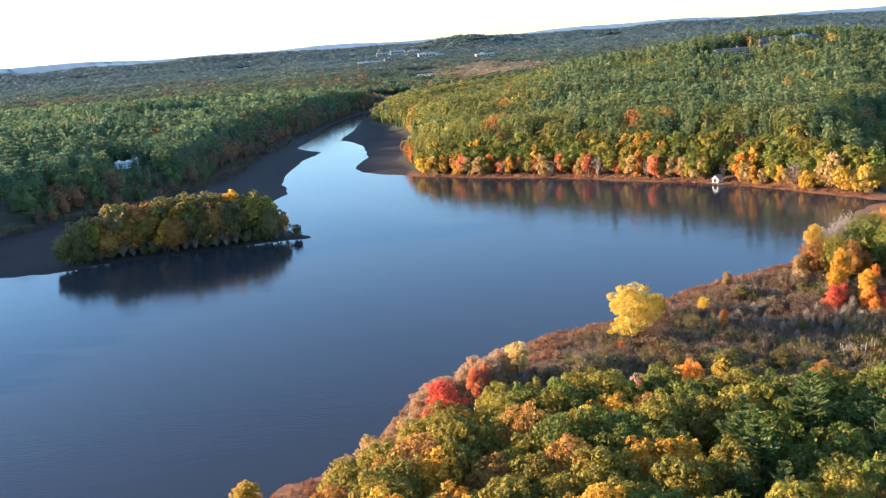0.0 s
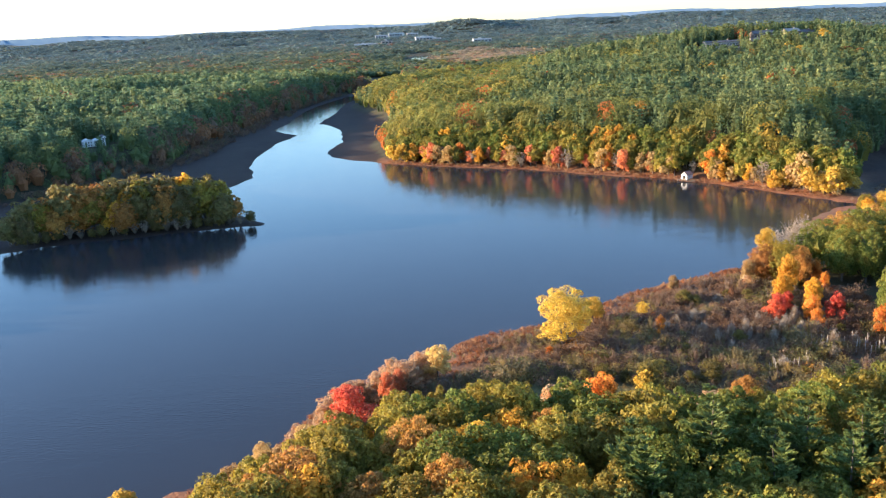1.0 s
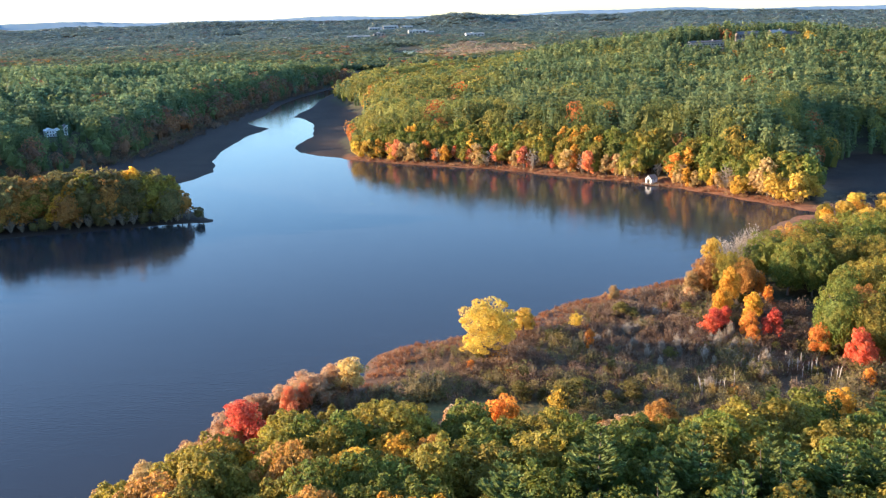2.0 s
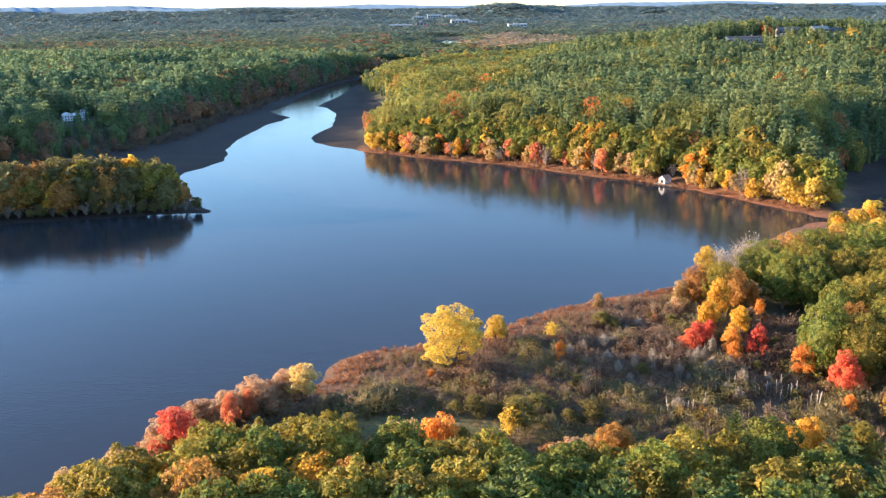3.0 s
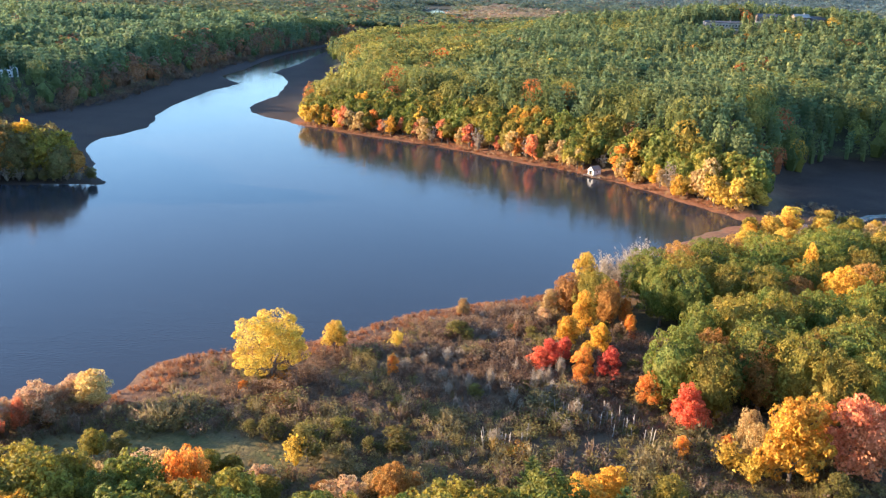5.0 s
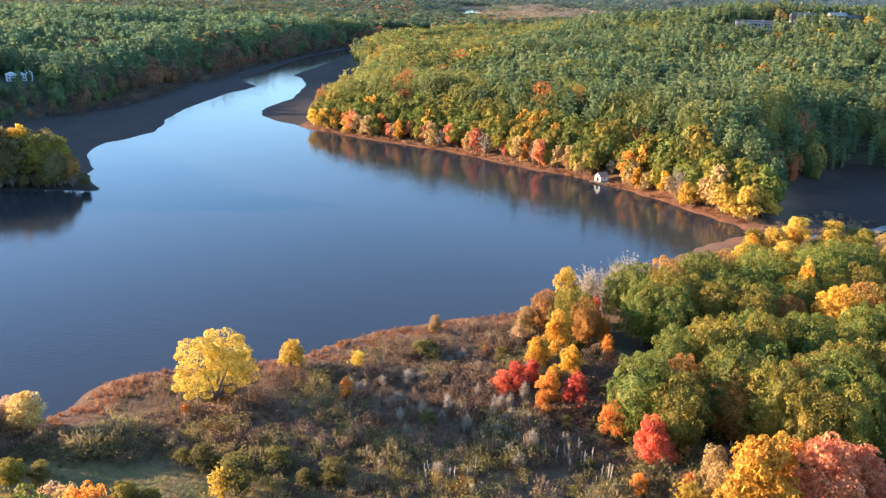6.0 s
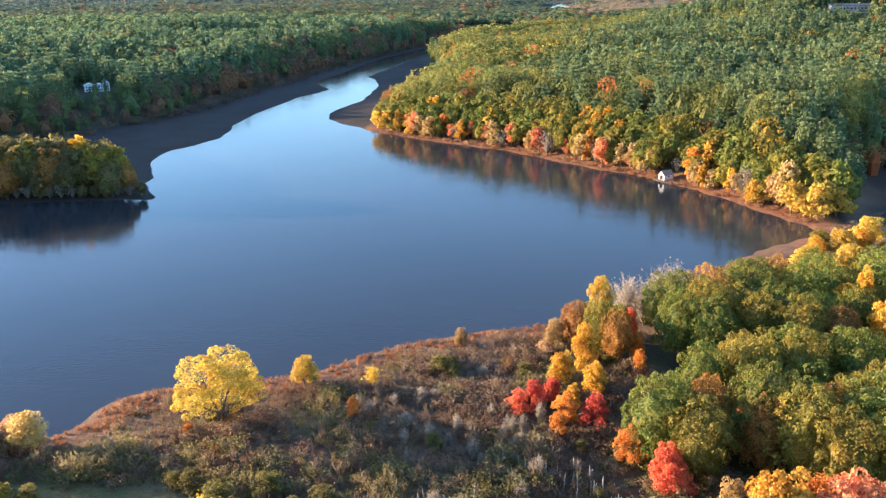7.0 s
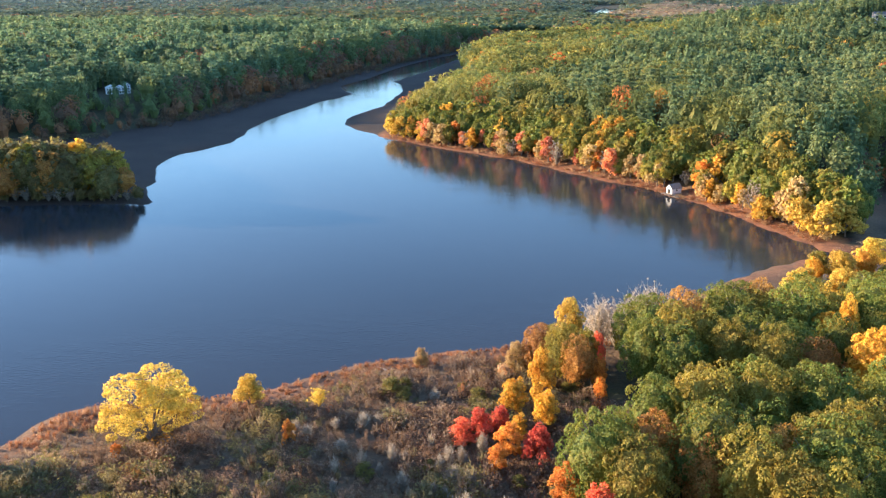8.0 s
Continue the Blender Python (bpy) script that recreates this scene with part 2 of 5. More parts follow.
def height(x, y):
    x, y = np.asarray(x, float), np.asarray(y, float)
    d = border(LAKE, x, y)
    wet = inside(LAKE, x, y)
    pd = np.where(inside(POND, x, y), -border(POND, x, y), border(POND, x, y))
    east, west = inside(EAST_WOOD, x, y), inside(WEST_WOOD, x, y)
    de, dw = border(EAST_WOOD, x, y) * east, border(WEST_WOOD, x, y) * west
    z = 0.25 * step(0, 1.5, d) + 0.5 * step(1, 9, d)
    home = (x > -70) & (y < 365) & (x + 0.2 * y > -30)
    z = z + home * (1.1 * step(4, 30, d) + 0.25 * waves(x, y, 18, 3) * step(2, 10, d))
    rise = 14.5 * step(-6, 42, de) + 3.5 * step(560, 700, y) * step(60, 140, de) + bump_hill(x, y, 340, 1000, 115, 90, 22) * step(0, 60, de)
    rise = rise + 2.2 * waves(x, y, 85, 4) * step(20, 90, de) - bump_hill(x, y, 30, 640, 34, 42, 8) - bump_hill(x, y, 215, 690, 90, 22, 6)
    rise = rise + bump_hill(x, y, 178, 470, 34, 32, 6) * step(0, 25, de) - 10 * step(700, 930, y) * step(190, 40, x) * step(10, 60, de)
    z = z + east * np.maximum(rise, 0.4)
    z = z + west * (step(-3, 44, dw) * 10.5 + step(30, 190, dw) * 8.0 + step(20, 100, dw) * 2.6 * waves(x, y, 120, 8))
    # Unseen hill off to the west, added because the shaded spit implies it.
    z = z + west * bump_hill(x, y, -430, 430, 70, 110, 52)
    pad = step(34, 12, np.hypot(x + 200, y - 576))
    z = z * (1 - pad) + 13.0 * pad
    r = np.hypot(x - 60, y - 40)
    az = np.degrees(np.arctan2(x - 60, y - 40))
    far = step(1050, 1500, r) * step(10, 120, pd)
    z = z + far * (3.5 + 3.5 * waves(x, y, 420, 11) + 4 * step(1700, 2600, r))
    rim = 44 + 18 * step(-4, -26, az) - 18 * step(6, 25, az) + 5 * np.sin(az * 0.41 + 1) + 3 * np.sin(az * 1.1)
    z = z + step(2700, 4700, r) * np.maximum(rim - 11, 0) * 0.9
    z = z + bump_hill(x, y, 60, 3700, 120, 160, 30) + bump_hill(x, y, -700, 4000, 500, 260, 12) + bump_hill(x, y, 900, 4100, 600, 260, 10)
    z = np.where(wet, -np.minimum(0.22 * d, 3.0), z)
    z = np.where(border(CREEK, x, y, False) < 2.6, np.minimum(z, -0.35), z)
    return np.where(pd < 0, -1.0, z)


def spread(lo, hi, fine, end, grow, sign):
    """Coordinates: even between lo and hi, then ever wider to the end."""
    v, s = [], fine
    p = hi if sign > 0 else lo
    while abs(p) < end:
        s *= grow
        p += sign * s
        v.append(p)
    return v


def mesh_of(name, v, f, mat=None, tint=None, attribute="tint", smooth=False):
    """A mesh from arrays of corners and triangles (or quads)."""
    v, f = np.asarray(v, np.float32), np.asarray(f, np.int32)
    me = bpy.data.meshes.new(name)
    me.vertices.add(len(v))
    me.vertices.foreach_set("co", v.ravel())
    me.loops.add(f.size)
    me.loops.foreach_set("vertex_index", f.ravel())
    me.polygons.add(len(f))
    me.polygons.foreach_set("loop_start", np.arange(len(f), dtype=np.int32) * f.shape[1])
    me.polygons.foreach_set("loop_total", np.full(len(f), f.shape[1], np.int32))
    me.update(calc_edges=True)
    if tint is not None:
        at = me.attributes.new(attribute, "FLOAT_COLOR", "POINT")
        at.data.foreach_set("color", np.asarray(tint, np.float32).ravel())
    if mat:
        me.materials.append(mat)
    me.polygons.foreach_set("use_smooth", np.full(len(f), smooth))
    return me


def build_ground():
    xs = np.array(spread(-190, 300, 3.2, 5200, 1.08, -1)[::-1] + list(np.arange(-190, 300.1, 3.2)) + spread(-190, 300, 3.2, 5200, 1.08, 1))
    ys = np.array(spread(80, 620, 3.2, 1500, 1.12, -1)[::-1] + list(np.arange(80, 620.1, 3.2)) + spread(80, 620, 3.2, 5000, 1.03, 1))
    gx, gy = np.meshgrid(xs, ys)
    x, y = gx.ravel(), gy.ravel()
    z = height(x, y)
    nx, ny = len(xs), len(ys)
    i = np.arange(nx * ny).reshape(ny, nx)
    f = np.stack([i[:-1, :-1], i[:-1, 1:], i[1:, 1:], i[1:, :-1]], -1).reshape(-1, 4)
    d = border(LAKE, x, y)
    woods = inside(EAST_WOOD, x, y) | inside(WEST_WOOD, x, y) | inside(HOME_WOOD, x, y) | inside(OAK_WOOD, x, y)
    home = (y < 365) & (x > -60)
    mud = (~home & ~woods & (y < 1150) & (x < 320) & (y > 330)) * 1.0
    tail = (x > 178) & (y > 350) & (y < 480)
    strip = (y > 360) & (x > -25) & (x < 182) & (d < 12)
    mud = np.where(strip, 0.0, np.where(tail, step(184, 200, x), mud))
    grass = np.exp(-((x - 34) / 30) ** 2 - ((y - 188) / 7) ** 2) + np.exp(-((x - 137) / 17) ** 2 - ((y - 175) / 9) ** 2) + np.exp(-((x - 113) / 4) ** 2 - ((y - 246) / 13) ** 2)
    grass = np.clip(grass * 1.6, 0, 1) * home
    bank = np.where(home, step(11, 3, d) * (0.5 + 0.5 * step(-0.4, 0.5, waves(x, y, 25, 7))), 0) * step(0, 1.2, d)
    bank = np.maximum(bank, strip * step(13, 5, d))
    bank = np.where(tail, 0.25 * step(-0.3, 0.6, waves(x, y, 40, 9)) * step(225, 195, x), bank)
    scrub = ((home & ~woods) | tail) * 1.0
    me = mesh_of("ground", np.stack([x, y, z], 1), f, GROUND, np.stack([mud, grass, bank, scrub], 1), "zone", True)
    tagged(new("ground", me), "rolling ground with muddy flats, scrub meadow and rusty banks", "ground", kind="structure")


build_ground()


def build_ridges():
    """The last ridges at the horizon, with blue haze painted into their colour."""
    m, n, l, b = material("haze_blue_ridge", 0.95, 0, 0.05)
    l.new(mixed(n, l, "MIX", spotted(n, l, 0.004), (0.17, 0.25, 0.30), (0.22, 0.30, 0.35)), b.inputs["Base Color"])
    for k, (r, low) in enumerate(((4350, 0.0), (4600, 0.45), (4850, 1.0))):
        az = np.radians(np.arange(-46, 34.1, 0.25))
        deg = np.degrees(az)
        top = 39 + 18 * low + (16 * low + 4) * step(0, -26, deg) - 10 * step(6, 25, deg) + 6 * np.sin(deg * 0.35 + k * 2) + 3 * np.sin(deg * 0.9 + k) + 0.8 * np.sin(deg * 7.3 + k)
        x, y = 60 + r * np.sin(az), 40 + r * np.cos(az)
        back, front = 120, 160
        rows = [(x - front * np.sin(az), y - front * np.cos(az), np.full(len(az), -2.0)), (x, y, top), (x + back * np.sin(az), y + back * np.cos(az), np.full(len(az), -2.0))]
        v = np.concatenate([np.stack(q, 1) for q in rows])
        c = len(az)
        f = [(j * c + i, j * c + i + 1, (j + 1) * c + i + 1, (j + 1) * c + i) for j in range(2) for i in range(c - 1)]
        tagged(new("backdrop", mesh_of("backdrop", v, f, m, smooth=True)), "wooded ridge at the horizon, painted pale blue with haze", "hills", kind="structure")


build_ridges()


def build_water():
    for name, box in (("water", (-300, -420, 345, 1180)), ("water", (-140, 1600, 0, 2200))):
        a, b, c, d = box
        me = mesh_of(name, [(a, b, 0), (c, b, 0), (c, d, 0), (a, d, 0)], [(0, 1, 2, 3)], WATER)
        tagged(new(name, me), "calm dark blue lake water with fine ripples" if b < 0 else "pale blue river reach beyond the woods", "water", kind="structure")


build_water()

# ---- plants: shapes as arrays of corners and triangles ----
PHI = (1 + 5 ** 0.5) / 2
ICO_V = np.array([(-1, PHI, 0), (1, PHI, 0), (-1, -PHI, 0), (1, -PHI, 0), (0, -1, PHI), (0, 1, PHI), (0, -1, -PHI), (0, 1, -PHI), (PHI, 0, -1), (PHI, 0, 1), (-PHI, 0, -1), (-PHI, 0, 1)]) / np.hypot(1, PHI)
ICO_F = np.array([(0, 11, 5), (0, 5, 1), (0, 1, 7), (0, 7, 10), (0, 10, 11), (1, 5, 9), (5, 11, 4), (11, 10, 2), (10, 7, 6), (7, 1, 8), (3, 9, 4), (3, 4, 2), (3, 2, 6), (3, 6, 8), (3, 8, 9),
                  (4, 9, 5), (2, 4, 11), (6, 2, 10), (8, 6, 7), (9, 8, 1)])


def joined(pieces):
    vs, fs, n = [], [], 0
    for v, f in pieces:
        vs.append(v)
        fs.append(np.asarray(f) + n)
        n += len(v)
    return np.concatenate(vs), np.concatenate(fs)


def unit(v):
    return v / np.maximum(np.linalg.norm(v, axis=-1, keepdims=True), 1e-9)


def rounded_core():
    """The lobe's body: each face of the icosahedron in four."""
    v, f, mids = list(map(tuple, ICO_V)), [], {}
    def mid(a, b):
        k = (min(a, b), max(a, b))
        if k not in mids:
            mids[k] = len(v)
            v.append(tuple(unit(np.array(v[a]) + np.array(v[b]))))
        return mids[k]
    for a, b, c in ICO_F:
        ab, bc, ca = mid(a, b), mid(b, c), mid(c, a)
        f += [(a, ab, ca), (b, bc, ab), (c, ca, bc), (ab, bc, ca)]
    return np.array(v), np.array(f)


CORE_V, CORE_F = rounded_core()


def leaves(rng, at, facing, size, long=1.5, wild=0.7):
    """One triangle of leaf at each place, facing about that way."""
    k = len(at)
    nrm = unit(facing + rng.normal(0, wild, (k, 3)))
    u = unit(np.cross(nrm, rng.normal(0, 1, (k, 3))))
    w = np.cross(nrm, u)
    s = size * rng.uniform(0.6, 1.35, (k, 1))
    v = np.stack([at - u * s * 0.5 - w * s * 0.4, at + u * s * 0.5 - w * s * 0.3, at + w * s * long * 0.6], 1)
    return v.reshape(-1, 3), np.arange(3 * k).reshape(-1, 3)


def round_crown(rng, lobes, per, leaf, width=1.0, low=0.25, lobe=(0.30, 0.46), core=0.86, full=False, heart=0.67):
    """A broad crown, one high, from low to the top: bulging lobes clothed in leaves. width: its width over its height."""
    out = []
    mid, hz = (1 + low) / 2, (1 - low) / 2
    if full and heart:
        v = CORE_V * (heart + rng.normal(0, 0.09, (len(CORE_V), 1)))
        out.append((v * (width / 2, width / 2, hz) + (0, 0, mid), CORE_F))
    g = np.arange(lobes) + 0.5
    up = 1 - 1.75 * g / lobes
    ang = g * 2.39996 + rng.uniform(0, 6)
    for k in range(lobes):
        rr = (lobe[0] + (lobe[1] - lobe[0]) * rng.random())
        side = np.sqrt(max(0, 1 - up[k] ** 2)) * rng.uniform(0.75, 1.05)
        c = np.array([np.cos(ang[k]) * side * (1 - rr * 0.85), np.sin(ang[k]) * side * (1 - rr * 0.85), up[k] * (1 - rr * 0.85)])
        c = c * np.array([width / 2, width / 2, hz]) * rng.uniform(0.82, 1.12) + np.array([0, 0, mid])
        r = rr * np.array([width / 2, width / 2, hz * 0.9]) * rng.uniform(0.85, 1.2)
        if not full:
            out.append((ICO_V * (core + rng.normal(0, 0.10, (12, 1))) * r + c, ICO_F))
        if per:
            d = unit(rng.normal(0, 1, (per, 3)) + np.array([0, 0, 0.25]) + unit(c - np.array([0, 0, mid])) * 0.6)
            out.append(leaves(rng, c + d * r * rng.uniform(0.78 if full else 0.88, 1.1, (per, 1)), d, leaf, 1.4, 0.45 if full else 0.7))
    return joined(out)


def blades(foot, way, length, broad, up):
    """Narrow tufts of needles: one triangle from each foot along its way."""
    side = unit(np.cross(way, up))
    v = np.stack([foot - side * broad, foot + side * broad, foot + way * length], 1)
    return v.reshape(-1, 3), np.arange(3 * len(foot)).reshape(-1, 3)


def pine_crown(rng, whorls, boughs, tufts, low=0.15, width=0.42, ragged=0.3, size=1.0):
    """A white pine's crown, one high: separate tiers of long boughs, each a spray of upswept tufts, ragged in outline."""
    out = []
    for k in range(whorls):
        share = k / (whorls - 1)
        h = low + (0.95 - low) * share ** 0.92
        reach = width / 2 * (1.06 - share ** 1.25) * rng.uniform(1 - ragged, 1 + ragged * 0.4) + 0.025
        a0 = rng.uniform(0, 6.3)
        for j in range(boughs):
            a = a0 + j * 6.283 / boughs + rng.normal(0, 0.22)
            L = reach * rng.uniform(0.6, 1.15)
            u = np.linspace(0.18, 1.0, tufts)[:, None]
            flat = np.array([np.cos(a), np.sin(a), 0.0])
            at = np.array([0, 0, h]) + flat * L * u + np.array([0, 0, 1.0]) * L * (0.34 * u ** 2 - 0.06 * u) + rng.normal(0, 0.004, (tufts, 3))
            cross = np.array([-np.sin(a), np.cos(a), 0.0])
            for turn in (-0.95, -0.45, 0.1, 0.5, 1.0):
                way = unit(flat * np.cos(turn) + cross * np.sin(turn) + np.stack([np.zeros(tufts), np.zeros(tufts), rng.uniform(0.15, 0.75, tufts)], 1))
                length = (L * (0.16 + 0.26 * (1.05 - u)) * rng.uniform(0.7, 1.2, (tufts, 1)) + 0.012) * size
                out.append(blades(at, way, length, length * 0.33, unit(rng.normal(0, 0.35, (tufts, 3)) + (0, 0, 1.0))))
    return joined(out)


def tube(points, radii, n=7):
    """A tapering round limb along points."""
    p, v, f = np.asarray(points, float), [], []
    a = np.arange(n) * 2 * np.pi / n
    for i in range(len(p)):
        t = unit((p[min(i + 1, len(p) - 1)] - p[max(i - 1, 0)])[None])[0]
        u = unit(np.cross(t, (0.31, 0.94, 0.1))[None])[0]
        w = np.cross(t, u)
        v.append(p[i] + radii[i] * (np.cos(a)[:, None] * u + np.sin(a)[:, None] * w))
    for i in range(len(p) - 1):
        for j in range(n):
            q = (i * n + j, i * n + (j + 1) % n, (i + 1) * n + (j + 1) % n, (i + 1) * n + j)
            f += [(q[0], q[1], q[2]), (q[0], q[2], q[3])]
    return np.concatenate(v), np.array(f)


def trunk_shape(rng, top, thick, limbs=6, spread_=0.3, split=0.3):
    """A leaning, tapering trunk, one high at most, with limbs that rise into the crown."""
    bend = rng.normal(0, 0.02, 2)
    zs = np.array([-0.04, 0.0, 0.25, 0.55, 1.0]) * top
    line = np.stack([bend[0] * zs / top * 2, bend[1] * zs / top * 2, zs], 1)
    out = [tube(line, thick * np.array([1.5, 1.25, 0.95, 0.7, 0.2]))]
    for k in range(limbs):
        h = top * rng.uniform(split, 0.85)
        a = k * 2.4 + rng.uniform(-0.4, 0.4)
        base = np.array([np.interp(h, zs, line[:, 0]), np.interp(h, zs, line[:, 1]), h])
        L = spread_ * rng.uniform(0.7, 1.1)
        way = np.array([np.cos(a), np.sin(a), 0.0])
        pts = [base, base + way * L * 0.45 + (0, 0, L * 0.3), base + way * L * 0.9 + (0, 0, L * 0.75)]
        out.append(tube(pts, thick * np.array([0.5, 0.33, 0.1]), 5))
    v, f = joined(out)
    stem, foot, webs = len(out[0][0]), len(out[0][0]), []
    for limb, _ in out[1:]:
        near = int(np.linalg.norm(v[:stem] - v[foot], axis=1).argmin())
        webs += [(near, foot, foot + 1), (near, foot + 1, foot + 2)]
        foot += len(limb)
    return v, np.concatenate([f, webs]) if webs else f


def twig_crown(rng, stems, twigs, width, low=0.0, thick=0.006):
    """Bare or thinly leaved twigs that fan out from the stems, one high."""
    at0 = np.zeros((stems, 3))
    a = rng.uniform(0, 6.283, stems)
    lean = rng.uniform(0.1, 1.0, stems)
    tip = np.stack([np.cos(a) * width / 2 * lean, np.sin(a) * width / 2 * lean, rng.uniform(0.65, 1.0, stems) * (1.15 - 0.35 * lean)], 1)
    at0[:, 2] = low
    at0[:, :2] = tip[:, :2] * 0.12
    vs = []
    side = unit(np.cross(tip - at0, rng.normal(0, 1, (stems, 3))))
    vs.append(np.stack([at0 - side * thick * 1.6, at0 + side * thick * 1.6, tip], 1))
    for k in range(twigs):
        u = rng.uniform(0.25, 0.95, (stems, 1))
        p = at0 + (tip - at0) * u
        q = p + unit(tip - at0 + rng.normal(0, 0.5, (stems, 3))) * rng.uniform(0.12, 0.3, (stems, 1))
        side = unit(np.cross(q - p, rng.normal(0, 1, (stems, 3))))
        vs.append(np.stack([p - side * thick, p + side * thick, q], 1))
    v = np.concatenate(vs).reshape(-1, 3)
    return v, np.arange(len(v)).reshape(-1, 3)


def part(name, me, parent, label=""):
    ob = new(name, me)
    ob.parent = parent
    return tagged(ob, label) if label else ob


def stand(x, y, h, turn, w=1.0, sink=0.0):
    """The pose of a plant that is h high, at its place on the ground."""
    return Matrix.Translation((x, y, float(height(x, y)) - sink)) @ Matrix.Rotation(turn, 4, "Z") @ Matrix.Diagonal((h * w, h * w, h, 1))


def dome(rng, n=5, point=0.0):
    """A far tree of few faces, one high."""
    a = np.arange(n) * 6.283 / n
    ring = lambda r, z: np.stack([np.cos(a) * r * rng.uniform(0.8, 1.2, n), np.sin(a) * r * rng.uniform(0.8, 1.2, n), z + rng.normal(0, 0.05, n)], 1)
    v = np.concatenate([ring(0.26, 0.08), ring(0.44 - 0.18 * point, 0.55), [(rng.normal(0, 0.05), rng.normal(0, 0.05), 1.0)]])
    f = []
    for i in range(n):
        j = (i + 1) % n
        f += [(i, j, n + j), (i, n + j, n + i), (n + i, n + j, 2 * n)]
    return v, np.array(f)


class Kind:
    """A kind of tree: several shapes of one look, planted again and again."""

    def __init__(self, name, label, category, group, leaf, crowns, trunks, crown_name="crown", trunk_name="trunk", bark=None):
        self.name, self.label, self.category, self.group = name, label, category, group
        self.shapes = [(mesh_of(name + "_crown", *c, leaf), mesh_of(name + "_trunk", *t, bark or BARK)) for c, t in zip(crowns, trunks)]
        self.first, self.crown_name, self.trunk_name = {}, crown_name, trunk_name

    def plant(self, rng, x, y, h, w=1.0, label="", which=None):
        k = int(rng.integers(len(self.shapes))) if which is None else which % len(self.shapes)
        m = stand(x, y, h, rng.uniform(0, 6.283), w)
        if k in self.first:
            ob = copy_thing(self.first[k], m)
            ob.matrix_basis = m
            if label:
                ob["label"] = label
            return ob
        ob = new(self.name)
        tagged(ob, label or self.label, self.category, self.group)
        part(self.trunk_name, self.shapes[k][1], ob)
        part(self.crown_name, self.shapes[k][0], ob)
        ob.matrix_basis = m
        # the pattern for copies carries no scale of its own
        self.first[k] = ob
        return ob


def oak_like(seed, n, lobes, per, leaf, width, low, thick=0.018, limbs=6, core=0.86, lobe=(0.30, 0.46), full=True):
    rng = np.random.default_rng(seed)
    crowns = [round_crown(rng, lobes, per, leaf, width * rng.uniform(0.9, 1.1), low, lobe, core, full) for _ in range(n)]
    trunks = [trunk_shape(rng, 0.8, thick, limbs, width * 0.36, low) for _ in range(n)]
    return crowns, trunks


def pine_like(seed, n, whorls, boughs, tufts, low, width, ragged):
    rng = np.random.default_rng(seed)
    crowns = [pine_crown(rng, whorls, boughs, tufts, low, width, ragged) for _ in range(n)]
    trunks = [trunk_shape(rng, 0.86, 0.014, 0) for _ in range(n)]
    return crowns, trunks


def twiggy_like(seed, n, stems, twigs, width, leafy_=0, leaf=0.05):
    rng = np.random.default_rng(seed)
    crowns = []
    for _ in range(n):
        c = twig_crown(rng, stems, twigs, width, 0.1)
        if leafy_:
            tips = c[0].reshape(-1, 3, 3)[:, 2]
            pick = tips[rng.integers(len(tips), size=leafy_)]
            c = joined([c, leaves(rng, pick, rng.normal(0, 1, (leafy_, 3)), leaf)])
        crowns.append(c)
    trunks = [trunk_shape(rng, 0.55, 0.012, 7, width * 0.35, 0.15) for _ in range(n)]
    return crowns, trunks


def ragged_like(seed, n, heads, per, leaf, width, low, thick=0.02):
    """Small autumn trees of several uneven heads of leaves, with gaps between them."""
    rng = np.random.default_rng(seed)
    crowns = []
    for _ in range(n):
        bits = []
        for k in range(heads):
            u = k / (heads - 1)
            tall = rng.uniform(0.30, 0.46)
            mid = low + tall / 2 + (1 - low - tall) * min(1, max(0, u + rng.normal(0, 0.06)))
            a, off = k * 2.4 + rng.uniform(-0.5, 0.5), width * (0.32 - 0.24 * u ** 3) * rng.uniform(0.6, 1.1)
            v, f = round_crown(rng, 9, per, leaf / tall, width * rng.uniform(0.42, 0.62) / tall, 0.0, (0.30, 0.5), 0.7, True, 0.4)
            bits.append((v * tall + (off * np.cos(a), off * np.sin(a), mid - tall / 2), f))
        crowns.append(joined(bits))
    return crowns, [trunk_shape(rng, 0.75, thick, 8, width * 0.4, low + 0.05) for _ in range(n)]


oak = Kind("oak_tree", "young oak with olive green and yellowing leaves in dense wood", "tree", "trees of the foreground wood", OAK, *oak_like(1, 4, 46, 92, 0.026, 0.70, 0.16, lobe=(0.16, 0.27)))
oak_green = Kind("oak_tree", "young oak still mostly green in dense wood", "tree", "trees of the foreground wood", OAK_DARK, *oak_like(2, 3, 46, 92, 0.026, 0.70, 0.16, lobe=(0.16, 0.27)))
oak_gold = Kind("oak_tree", "young oak turned golden yellow in dense wood", "tree", "trees of the foreground wood", GOLD, *oak_like(3, 2, 46, 92, 0.026, 0.66, 0.16, lobe=(0.16, 0.27)))
oak_rust = Kind("oak_tree", "oak turned russet brown at the wood's edge", "tree", "trees of the foreground wood", RUST, *oak_like(4, 2, 46, 92, 0.026, 0.70, 0.16, lobe=(0.16, 0.27)))
pine = Kind("white_pine", "tall dark green white pine with ragged tiers of boughs", "tree", "pines of the foreground wood", PINE, *pine_like(5, 5, 13, 7, 10, 0.10, 0.58, 0.35))
big_oak = Kind("large_oak", "large spreading oak, green with yellowing leaves", "tree", "large oaks beside the meadow", OAK, *oak_like(6, 4, 64, 96, 0.021, 0.92, 0.0, 0.02, 8, 0.9, (0.13, 0.23)))
